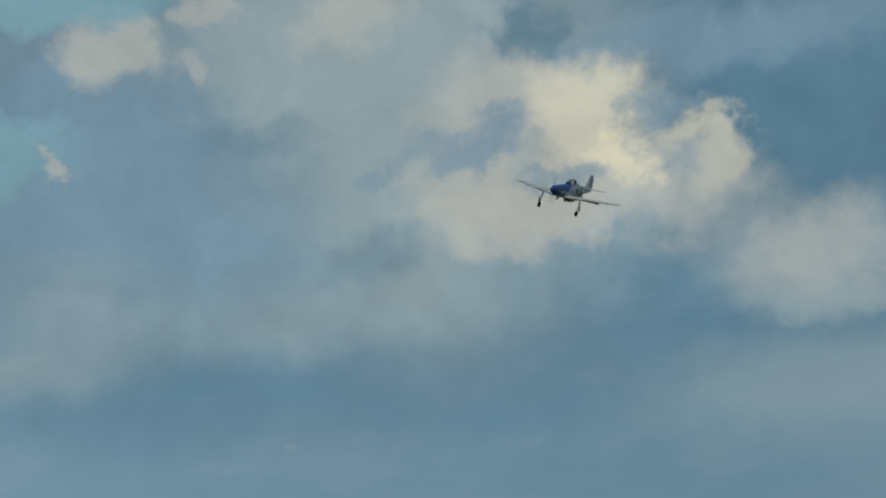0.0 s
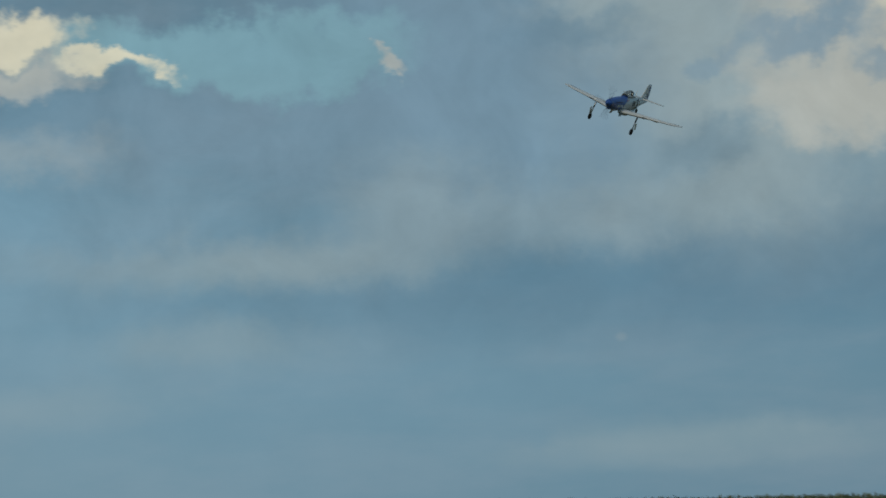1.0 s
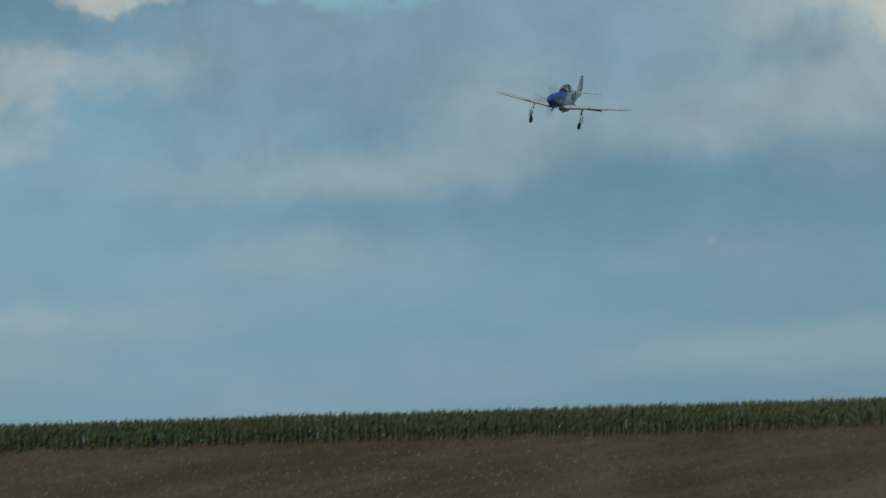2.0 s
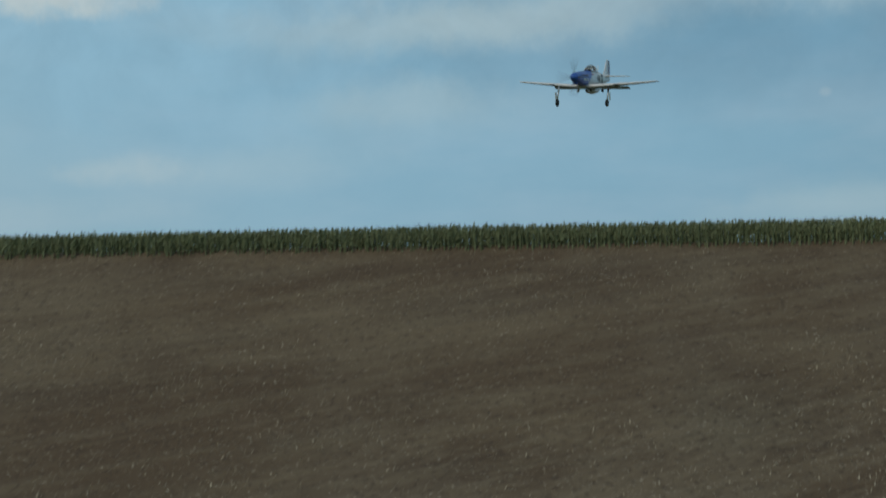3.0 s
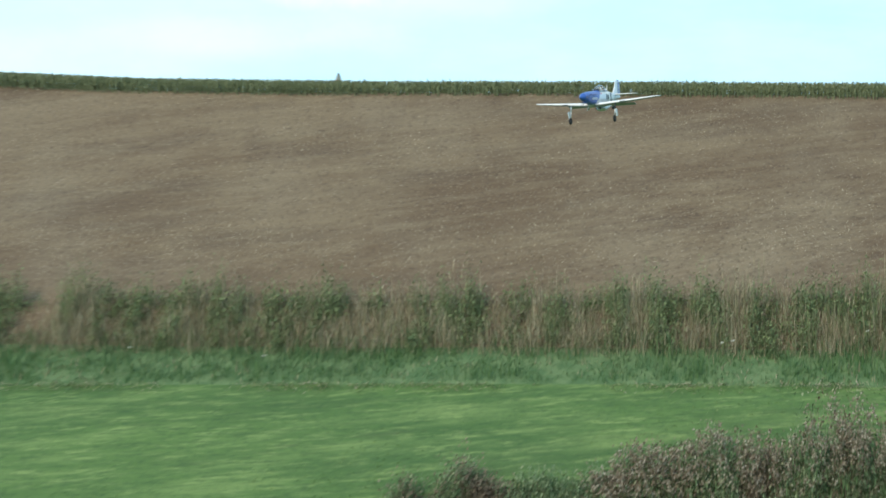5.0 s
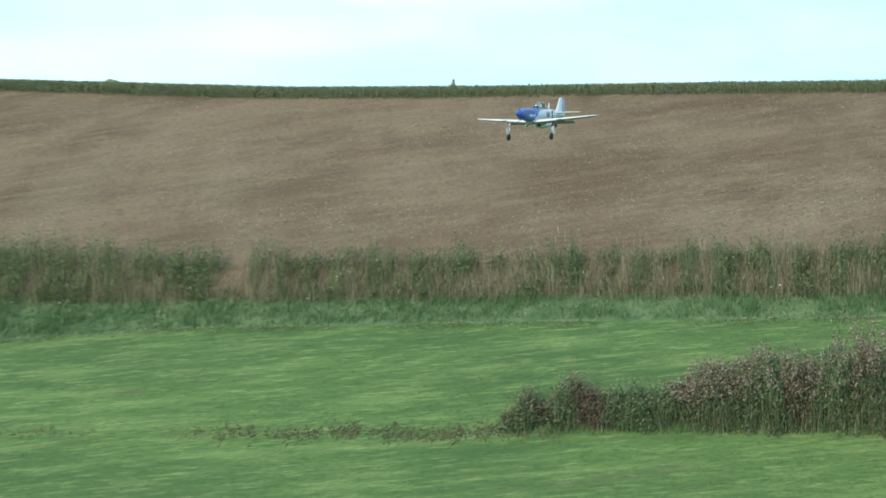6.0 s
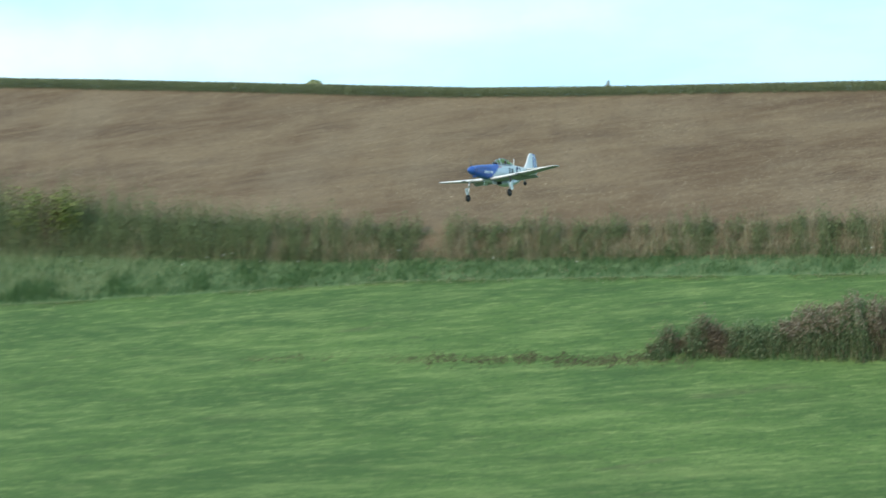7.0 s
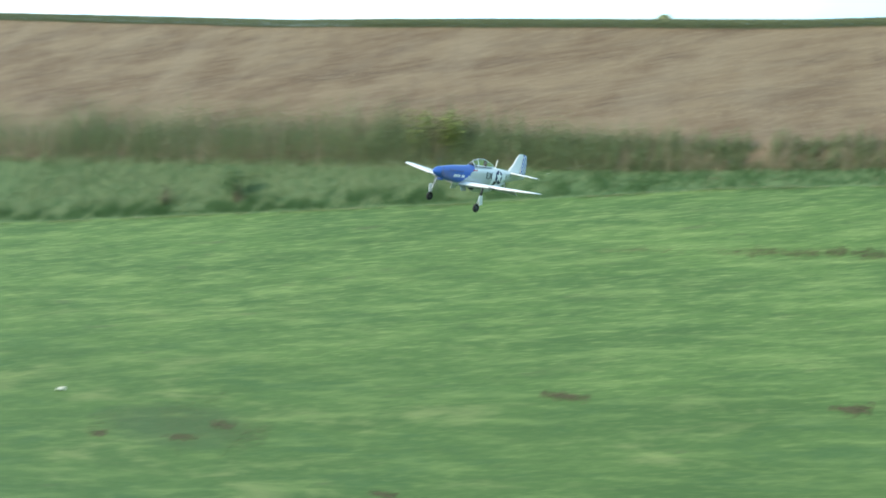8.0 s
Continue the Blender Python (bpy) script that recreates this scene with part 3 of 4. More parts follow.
def build_lawn_tufts():
    """Short uneven grass on the mown strip, with left clippings."""
    rnd = random.Random(17)
    B = Blades()
    for i in range(52000):
        y = 96 + 32.5 * rnd.random() ** 0.8
        x = -112 + 135 * rnd.random()
        if y > edge_line(x) + 0.1:
            continue
        n = noise.noise(Vector((x * 0.12, y * 0.9, 5.0)))
        mat = 1 if n > rnd.uniform(0.15, 0.9) else 0
        B.blade((x, y, land(x, y) - 0.02), rnd.uniform(0.03, 0.08), rnd.uniform(0.03, 0.09), rnd.uniform(-0.12, 0.12), rnd.uniform(0, 6.3), mat, 0.4, 1)
    tagged(B.make("short_grass", (SHORT, CLIPPING)), "short mown grass with pale clippings left in rows", "grass", kind="stuff")


build_maize()
build_lawn_tufts()
build_weeds()
build_verge()
build_straw()


# ---- bushes, mounds and far landmarks ----
def build_bush():
    """A bramble and thistle thicket that stands on the mown grass."""
    rnd = random.Random(21)
    root = new("bush")
    root.location = (2.0, 121.6, land(2.0, 121.6))
    tagged(root, "tangled brown and dark green bramble bush with faded thistle heads", "bush")
    S, L, H, G = Blades(), Blades(), Blades(), Blades()
    o = root.location

    def top(x):
        return float(np.interp(x, [-8.3, -7.6, -7.2, -6.8, -6.2, -5.6, -4.8, -4.2, -2.2, -0.6, 0.2, 1.4, 2.5, 4.9, 8.7, 13.0, 16.0], [0.1, 0.6, 1.8, 0.35, 0.9, 2.2, 2.1, 1.3, 1.7, 1.6, 2.3, 2.9, 3.1, 3.2, 3.9, 4.7, 4.2]))
    for i in range(3900):
        x = -8.3 + 22 * rnd.random() ** 1.1
        t = top(x) * (0.96 + 0.42 * noise.noise(Vector((x * 0.9, 2.0, 3.0))) + 0.40 * noise.noise(Vector((x * 2.6, 5.0, 3.0))))
        y = 121.75 + rnd.uniform(-0.42, 1.0) * (0.5 + t * 0.38) + 0.5 * noise.noise(Vector((x * 0.7, 23.0, 0.0)))
        z = land(x, y) - 0.05
        edge = 1 - abs((y - 121.9) / (0.6 + t * 0.5))
        h = t * (0.5 + 0.5 * max(0, edge)) * rnd.uniform(0.35, 1.05)
        if rnd.random() < 0.07:
            h *= 1.3
        base = (x - o.x, y - o.y, z - o.z)
        lean, turn = rnd.uniform(-0.6, 0.6), rnd.uniform(0, 6.3)
        S.blade(base, h * 0.92, 0.016, lean, turn, 0, 0.05, 2)
        high = clampf((x + 2) / 3, 0, 1)
        for k in range(int(12 + 9 * h)):
            u = rnd.uniform(0.04, 1.0)
            q = lean * u * u
            at = (base[0] + math.cos(turn) * q + rnd.uniform(-0.2, 0.2), base[1] + math.sin(turn) * q + rnd.uniform(-0.2, 0.2), base[2] + h * u + rnd.uniform(-0.08, 0.08))
            brown = noise.noise(Vector((x * 0.6, u * 1.6, 6.0))) * 1.5 + (h * u / t - 0.62) * (0.5 + 1.3 * high) + rnd.uniform(-0.25, 0.25)
            if x < -4.4:
                brown += 0.30
            elif x < -0.5:
                brown -= 0.20
            if brown <= 0.20 and rnd.random() < 0.42:
                G.blade((at[0], at[1], at[2] - 0.15), rnd.uniform(0.2, 0.5), 0.022, rnd.uniform(-0.6, 0.6), rnd.uniform(0, 6.3), 2 if rnd.random() < 0.85 else 0, 0.5, 2)
                continue
            L.leaf(at, rnd.uniform(0.07, 0.20), rnd.uniform(0.03, 0.085), rnd.uniform(0, 6.3), rnd.uniform(-0.6, 1.1), 1 if brown > 0.20 else 0)
        if high > 0.3 and h > 0.66 * t and rnd.random() < 0.85:
            for k in range(9):
                u = rnd.uniform(0.80, 0.93)
                H.tuft((base[0] + math.cos(turn) * lean * u * u + rnd.gauss(0, 0.06), base[1] + math.sin(turn) * lean * u * u + rnd.gauss(0, 0.06), base[2] + h * u), rnd.uniform(0.022, 0.042), 0 if rnd.random() < 0.6 else 1)
    for i in range(5000):
        x = -8.0 + 22 * rnd.random()
        clump = noise.noise(Vector((x * 0.9, 11.0, 0.0))) + 0.5 * noise.noise(Vector((x * 2.7, 13.0, 0.0)))
        if clump < rnd.uniform(-0.5, 0.1):
            continue
        y = 121.45 + rnd.uniform(-0.4, 0.9) + 0.3 * noise.noise(Vector((x * 0.8, 17.0, 0.0)))
        B = rnd.uniform(0.3, 0.95) * (0.6 + 2.4 * max(0, clump))
        G.blade((x - o.x, y - o.y, land(x, y) - o.z - 0.03), B, 0.03, rnd.uniform(-0.45, 0.45), rnd.uniform(0, 6.3), 1 if rnd.random() < 0.10 else (2 if rnd.random() < 0.55 else 0), 0.25, 2)
    for i in range(900):
        x = -5.5 + 17 * rnd.random()
        if noise.noise(Vector((x * 0.8, 19.0, 5.0))) < rnd.uniform(-0.4, 0.3):
            continue
        y = 121.5 + rnd.uniform(-0.4, 0.5)
        G.blade((x - o.x, y - o.y, land(x, y) - o.z - 0.03), rnd.uniform(0.5, 0.55 + 0.5 * top(x)), 0.024, rnd.gauss(0, 0.4), rnd.uniform(0, 6.3), 1 if rnd.random() < 0.3 else 3, 0.25, 2)
    S.make("bramble_tangle", (SEED,), root, "brown bramble stems")
    L.make("foliage", (BRAMBLE, SEED), root)
    H.make("thistle_down", (PALE, SEED), root, "pale faded thistle heads")
    G.make("grass_skirt", (LUSH, DRY, VERGE_DEEP, HERB), root, "green grass growing through the bush")


def build_shrub(name, x, y, wide, high, leaf, mats, label, seed, number=900):
    rnd = random.Random(seed)
    root = new(name)
    root.location = (x, y, land(x, y) - 0.05)
    tagged(root, label, "shrub")
    S, L = Blades(), Blades()
    for i in range(max(8, number // 40)):
        S.blade((rnd.uniform(-0.2, 0.2) * wide, rnd.uniform(-0.15, 0.15) * wide, 0), high * rnd.uniform(0.6, 0.95), 0.05, rnd.uniform(-0.4, 0.4) * wide, rnd.uniform(0, 6.3), 0, 0.05, 2)
    clumps = [(rnd.uniform(-0.75, 0.75), rnd.uniform(-0.6, 0.6), rnd.uniform(0.25, 0.9), rnd.uniform(0.22, 0.45)) for _ in range(14)]
    for i in range(number):
        cx, cy, cz, cr = clumps[i % 14]
        cz = min(cz, 1.0 - 0.55 * abs(cx))
        d = Vector((rnd.gauss(0, 1), rnd.gauss(0, 1), rnd.gauss(0, 1))).normalized() * cr * rnd.uniform(0.5, 1.0)
        at = ((cx + d.x) * wide * 0.75, (cy + d.y) * wide * 0.6, max(0.03, (cz + d.z * 0.8) * high))
        L.leaf(at, leaf * rnd.uniform(0.7, 1.3), leaf * 0.5, rnd.uniform(0, 6.3), rnd.uniform(-0.5, 1.0), 0)
    S.make("branches", (SEED,), root)
    L.make("leaves", mats, root)
    return root


def build_clods(name, x0, x1, y, wide, count, label, seed, thick=0.10, thin_left=0.0):
    """Turned-up earth on the grass: many uneven lumps, broken into patches."""
    rnd = random.Random(seed)
    B = Blades()
    for i in range(count):
        x = rnd.uniform(x0, x1) if x1 - x0 > 5 else clampf(rnd.gauss((x0 + x1) / 2, (x1 - x0) / 3.5), x0, x1)
        u = (x - x0) / (x1 - x0)
        n = noise.noise(Vector((x * 0.45, seed, 0))) + 0.6 * noise.noise(Vector((x * 1.7, seed, 4))) - thin_left * (1 - u) ** 1.5 + 0.1
        if n < rnd.uniform(-0.5, 0.15):
            continue
        yy = y + rnd.gauss(0, 0.42) * wide * (0.7 + max(0, n)) + 0.25 * noise.noise(Vector((x * 0.3, 7, seed)))
        B.tuft((x, yy, land(x, yy) + rnd.uniform(-0.05, 0.02)), thick * rnd.uniform(0.4, 1.3), 0)
    tagged(B.make(name, (EARTH,)), label, "earth", kind="stuff")


EARTH = blade_material("dark_earth", (0.070, 0.072, 0.040), (0.105, 0.098, 0.055), (0.15, 0.135, 0.078))
YELLOW_LEAF = blade_material("yellow_green_leaf", (0.15, 0.21, 0.05), (0.21, 0.26, 0.07), (0.28, 0.31, 0.10))
# Leaf tones paled so the haze of distance sits in the colour.
HAZY_LEAF = blade_material("hazed_far_leaf", (0.46, 0.50, 0.25), (0.52, 0.55, 0.30), (0.58, 0.60, 0.38))
GREY_LEAF = blade_material("grey_needles", (0.50, 0.47, 0.38), (0.56, 0.52, 0.42), (0.62, 0.57, 0.46))


def build_far_tree():
    rnd = random.Random(31)
    x, y = -47.2, 172.0
    root = new("tree")
    root.location = (x, y, land(x, y) - 0.1)
    tagged(root, "far rounded tree crown showing above the maize", "tree")
    T, C = Blades(), Blades()
    top = 2.15 - root.location.z
    for k in range(7):
        T.blade((rnd.uniform(-0.2, 0.2), rnd.uniform(-0.2, 0.2), 0), top * 0.8, 0.2, rnd.uniform(-0.7, 0.7), rnd.uniform(0, 6.3), 0, 0.0, 2)
    for i in range(6500):
        a, r = rnd.uniform(0, 6.3), math.sqrt(rnd.random())
        px, py = 1.05 * r * math.cos(a), 1.0 * r * math.sin(a)
        hh = top * (1 - 0.45 * r ** 2.4) * (1 + 0.06 * noise.noise(Vector((px * 2.5, py * 2.5, 1))))
        C.leaf((px, py, hh * rnd.uniform(0.35, 1.0)), 0.17, 0.13, rnd.uniform(0, 6.3), rnd.uniform(-0.4, 1.0), 0)
    T.make("trunk", (SEED,), root)
    C.make("crown", (HAZY_LEAF,), root)


def build_conifer():
    x, y = -15.1, 150.5
    root = new("conifer")
    root.location = (x, y, land(x, y) - 0.05)
    tagged(root, "small grey-green pointed conifer standing behind the maize", "tree")
    rnd = random.Random(33)
    T, C = Blades(), Blades()
    top = 0.33 - root.location.z
    T.blade((0, 0, 0), top * 0.9, 0.05, 0.05, 0, 0, 0, 2)
    for i in range(1600):
        u = rnd.random() ** 0.8
        r = 0.34 * (1 - u) + 0.015
        a = rnd.uniform(0, 6.3)
        C.leaf((0.07 * u + r * math.cos(a), r * math.sin(a), 0.1 + (top - 0.14) * u), 0.06, 0.04, a, rnd.uniform(0.1, 1.2), 0)
    T.make("trunk", (SEED,), root)
    C.make("crown", (GREY_LEAF,), root)


build_bush()
build_shrub("shrub", -51.8, 131.4, 4.2, 4.6, 0.24, (YELLOW_LEAF,), "yellow-green leafy shrub growing out of the weeds", 41, 3000)
build_shrub("low_shrub", -69.9, 126.3, 2.2, 2.9, 0.2, (LUSH,), "low dark shrub in the rough grass", 42, 1300)
build_shrub("low_shrub", -77.9, 125.6, 1.3, 2.1, 0.16, (SEED,), "small rusty brown shrub in the rough grass", 43, 500)
build_clods("turned_earth", -40, -5.5, 121.15, 0.7, 9000, "ragged broken line of dark turned earth across the mown grass", 51, 0.036, 0.75)
for n_, (x_, y_, l_) in enumerate(((-29.5, 108.0, 1.7), (-11.1, 108.6, 1.2), (-57.4, 102.1, 1.5), (-38.5, 99.5, 1.0), (-54.5, 103.4, 1.1), (-65.0, 101.6, 0.8))):
    build_clods("bare_patch", x_ - l_, x_ + l_, y_, 0.42, 520, "small bare dark earth patch in the mown grass", 60 + n_, 0.06)
build_clods("worn_turf", -67.0, -50.0, 103.2, 2.6, 5200, "thin scatter of dark earth through worn mown grass", 71, 0.034)
build_far_tree()
build_conifer()


def build_scrap():
    """A crumpled white sheet lying on the mown grass."""
    rnd = random.Random(77)
    bm = bmesh.new()
    bmesh.ops.create_grid(bm, x_segments=7, y_segments=5, size=0.5)
    for v in bm.verts:
        v.co = (v.co.x * 0.52 + rnd.uniform(-0.03, 0.03), v.co.y * 0.30 + rnd.uniform(-0.03, 0.03), 0.05 + 0.12 * rnd.random() + 0.10 * (1 - abs(v.co.x) * 2))
    bmesh.ops.solidify(bm, geom=bm.faces[:], thickness=0.006)
    me = bpy.data.meshes.new("paper_scrap")
    bm.to_mesh(me)
    bm.free()
    me.materials.append(PETAL)
    ob = new("paper_scrap", me)
    ob.location = (-72.0, 105.15, land(-72.0, 105.15))
    ob.rotation_euler = (radians(30), 0, 0.2)
    tagged(ob, "crumpled white scrap of paper on the mown grass", "litter")


build_scrap()

# The aeroplane's flight: seconds, x, y, z of the spinner's tip, turn about x, y, z in degrees.
FLIGHT_ROWS = [
    (0.0, 16.51, 134.89, 7.31, -26.0, 10.0, -141.0),
    (0.5, 13.16, 134.58, 6.84, -21.2, 10.0, -134.7),
    (1.0, 10.03, 133.83, 6.40, -30.0, 13.5, -127.4),
    (1.2, 9.01, 133.28, 6.12, -31.5, 13.6, -125.1),
    (2.3, 6.16, 132.42, 3.31, -9.8, 11.8, -114.5),
    (2.5, 5.43, 131.16, 2.44, -8.7, 9.3, -115.2),
    (3.0, 4.13, 128.04, 0.98, -5.5, 4.7, -113.8),
    (3.5, 2.78, 124.79, 0.45, -3.7, 5.5, -109.6),
    (4.0, 1.75, 117.26, -0.90, -6.5, 3.8, -110.1),
    (4.5, 0.75, 111.51, -1.56, 0.4, -0.1, -110.0),
    (4.7, 0.29, 108.68, -1.83, 3.6, 0.3, -108.6),
    (5.8, -2.45, 90.64, -2.41, -2.2, -3.1, -109.6),
    (6.0, -2.73, 87.63, -2.43, -0.3, -2.6, -108.4),
    (6.5, -3.06, 78.20, -2.72, 5.5, -2.4, -108.2),
    (7.0, -2.97, 65.97, -2.91, 6.5, -5.3, -110.8),
    (7.4, -2.17, 56.76, -3.19, -4.8, -7.3, -108.8),
    (7.7, -0.52, 48.97, -3.34, -11.2, -7.4, -105.8),
    (8.0, 0.61, 43.05, -3.60, -10.5, -8.9, -99.0),
]


# ---- the model aeroplane ----
K = 2.6 / 11.28                      # scale model: its span against the full-size span
BLUE_PAINT = paint_material("blue_paint", (0.045, 0.125, 0.44), 0.32)
SILVER = paint_material("silver_paint", (0.60, 0.62, 0.62), 0.30, 0.4)
SILVER_TOP = paint_material("light_silver_paint", (0.84, 0.84, 0.84), 0.36, 0.0)
WHITE_PAINT = paint_material("white_paint", (0.88, 0.88, 0.86), 0.4)
# Darker grey that paints the shade under the silver wing into its colour.
SHADED_UNDERSIDE = paint_material("shaded_underside_grey", (0.30, 0.31, 0.32), 0.45)
BLACK_PAINT = paint_material("black_paint", (0.015, 0.015, 0.018), 0.4)
NAVY = paint_material("insignia_blue", (0.015, 0.03, 0.10), 0.4)
RED_PAINT = paint_material("red_paint", (0.45, 0.03, 0.03), 0.4)
RUBBER = paint_material("tyre_rubber", (0.02, 0.02, 0.02), 0.8)
STEEL = paint_material("polished_steel", (0.55, 0.56, 0.58), 0.3, 0.8)
EXHAUST = paint_material("sooty_exhaust", (0.10, 0.095, 0.10), 0.5, 0.6)
COCKPIT = paint_material("dark_cockpit", (0.03, 0.032, 0.03), 0.7)
INTERIOR = paint_material("grey_cockpit_lining", (0.30, 0.31, 0.30), 0.7)
PROP_MAT = paint_material("dark_propeller", (0.10, 0.10, 0.10), 0.5)


def glass_material():
    m, N, b = material("canopy_glass", 0.05)
    b.inputs["Transmission Weight"].default_value = 1.0
    b.inputs["Base Color"].default_value = (0.86, 0.92, 0.95, 1)
    b.inputs["IOR"].default_value = 1.12
    return m


def checker_material():
    m, N, b = material("blue_and_white_checks", 0.4)
    tc = N.add("ShaderNodeTexCoord").outputs["Object"]
    ch = N.add("ShaderNodeTexChecker", {"Vector": N.add("ShaderNodeMapping", {"Vector": tc, "Scale": (1, 0.001, 1), "Location": (0.01, 0.37, 0.013)}).outputs[0], "Color1": (0.80, 0.80, 0.78), "Color2": (0.03, 0.10, 0.42), "Scale": 1 / (0.135 * K)})
    N.put(b.inputs["Base Color"], ch.outputs[0])
    return m


GLASS, CHECKS = glass_material(), checker_material()


def part(name, bm, mat, parent, label="", smooth=True):
    me = bpy.data.meshes.new(name)
    bmesh.ops.scale(bm, vec=(K, K, K), verts=bm.verts)
    bmesh.ops.recalc_face_normals(bm, faces=bm.faces)
    for f in bm.faces:
        f.smooth = smooth
    bm.to_mesh(me)
    bm.free()
    for m in mat if isinstance(mat, (list, tuple)) else (mat,):
        me.materials.append(m)
    ob = new(name, me)
    ob.parent = parent
    if label:
        ob["label"] = label
    return ob


STATIONS = [(0.65, 0.35, 0.34, -0.36), (0.9, 0.38, 0.38, -0.43), (1.3, 0.41, 0.44, -0.52), (2.0, 0.43, 0.51, -0.60), (3.0, 0.45, 0.57, -0.66), (3.8, 0.46, 0.62, -0.70),
            (5.0, 0.46, 0.66, -0.70), (6.2, 0.43, 0.62, -0.58), (7.2, 0.33, 0.54, -0.38), (8.2, 0.22, 0.46, -0.20), (9.2, 0.11, 0.37, -0.04), (9.72, 0.03, 0.30, 0.06)]


def section(d):
    t = np.array(STATIONS)
    return [float(np.interp(d, t[:, 0], t[:, i])) for i in (1, 2, 3)]


def skin_point(d, ang, grow=0.0):
    """A point of the fuselage's skin d behind the spinner's tip; ang from the top, towards the left side."""
    w, zt, zb = section(d)
    mid, half = (zt + zb) / 2, (zt - zb) / 2
    c, s = math.cos(ang), math.sin(ang)
    px = math.copysign(abs(s) ** 0.85, s) * (w + grow)
    pz = mid + math.copysign(abs(c) ** 0.85, c) * (half + grow)
    return (-d, px, pz)


def side_point(d, z, grow=0.012):
    """A point of the left skin at a height."""
    lo, hi = 0.05, math.pi - 0.05
    for _ in range(30):
        a = (lo + hi) / 2
        if skin_point(d, a)[2] > z:
            lo = a
        else:
            hi = a
    return skin_point(d, a, grow)


def shell(ds, keep, n=32, grow=0.0):
    bm = bmesh.new()
    rings = [[bm.verts.new(skin_point(d, 2 * math.pi * i / n, grow)) for i in range(n)] for d in ds]
    for a, b in zip(rings[:-1], rings[1:]):
        for i in range(n):
            j = (i + 1) % n
            mid = sum((v.co for v in (a[i], a[j], b[i], b[j])), Vector()) / 4
            if keep(-mid.x, mid.z):
                bm.faces.new((a[i], a[j], b[j], b[i]))
    bmesh.ops.delete(bm, geom=[v for v in bm.verts if not v.link_faces], context="VERTS")
    return bm


def lathe(profile, n=24):
    """A body of turning about x from (x, radius) pairs."""
    bm = bmesh.new()
    rings = []
    for x, r in profile:
        rings.append([bm.verts.new((x, r * math.cos(2 * math.pi * i / n), r * math.sin(2 * math.pi * i / n))) for i in range(n)])
    for a, b in zip(rings[:-1], rings[1:]):
        for i in range(n):
            j = (i + 1) % n
            bm.faces.new((a[i], a[j], b[j], b[i]))
    bm.faces.new(rings[0]), bm.faces.new(rings[-1])
    return bm


def foil(sections, n=10, upright=False):
    """A wing from sections (span place, leading x, trailing x, height, thickness)."""
    bm = bmesh.new()
    rings = []
    for y, xl, xt, z, th in sections:
        ring = []
        for k in range(2 * n):
            u = k / n if k < n else 2 - k / n
            t = th * (2.96 * math.sqrt(max(u, 0)) - 1.26 * u - 3.5 * u * u + 2.8 * u ** 3 - 1.0 * u ** 4) * 0.5
            off = t if k < n else -t * 0.7
            x = xl + (xt - xl) * u
            ring.append(bm.verts.new((x, off, y) if upright else (x, y, z + off)))
        rings.append(ring)
    for a, b in zip(rings[:-1], rings[1:]):
        for i in range(2 * n):
            j = (i + 1) % (2 * n)
            bm.faces.new((a[i], a[j], b[j], b[i]))
    bm.faces.new(rings[0]), bm.faces.new(rings[-1])
    return bm


def rod(a, b, r1, r2=None, n=10):
    bm = bmesh.new()
    a, b = Vector(a), Vector(b)
    res = bmesh.ops.create_cone(bm, cap_ends=True, segments=n, radius1=r1, radius2=r2 or r1, depth=(b - a).length)
    bmesh.ops.transform(bm, matrix=Matrix.Translation((a + b) / 2) @ (b - a).to_track_quat("Z", "Y").to_matrix().to_4x4(), verts=res["verts"])
    return bm


def block(size, at, turn=(0, 0, 0), bevel=0.02):
    bm = bmesh.new()
    res = bmesh.ops.create_cube(bm, size=1.0)
    bmesh.ops.scale(bm, vec=size, verts=bm.verts)
    bmesh.ops.bevel(bm, geom=list(bm.edges), offset=bevel, segments=1, affect="EDGES")
    bmesh.ops.transform(bm, matrix=pose(*at, *turn), verts=bm.verts)
    return bm


def skin_patch(outline, grow, rings=6):
    """A thin painted patch that lies on the left skin, from an outline of (distance behind the nose, height)."""
    bm = bmesh.new()
    c = (sum(p[0] for p in outline) / len(outline), sum(p[1] for p in outline) / len(outline))
    dense = []
    for a, b in zip(outline, outline[1:] + outline[:1]):
        dense += [(a[0] + (b[0] - a[0]) * k / 3, a[1] + (b[1] - a[1]) * k / 3) for k in range(3)]
    loops = []
    for r in range(rings):
        f = 1 - r / rings
        loops.append([bm.verts.new(side_point(c[0] + (d - c[0]) * f, c[1] + (z - c[1]) * f, grow)) for d, z in dense])
    vc = bm.verts.new(side_point(*c, grow))
    n = len(dense)
    for a, b in zip(loops[:-1], loops[1:]):
        for i in range(n):
            bm.faces.new((a[i], a[(i + 1) % n], b[(i + 1) % n], b[i]))
    for i in range(n):
        bm.faces.new((loops[-1][i], loops[-1][(i + 1) % n], vc))
    return bm


def mirrored(bm):
    for v in bm.verts:
        v.co.y = -v.co.y
    return bm


def star_outline(c, z, r):
    pts = []
    for k in range(10):
        a = math.pi / 2 + k * math.pi / 5
        q = r if k % 2 == 0 else r * 0.46
        pts.append((c - q * math.cos(a), z + q * math.sin(a)))
    return pts


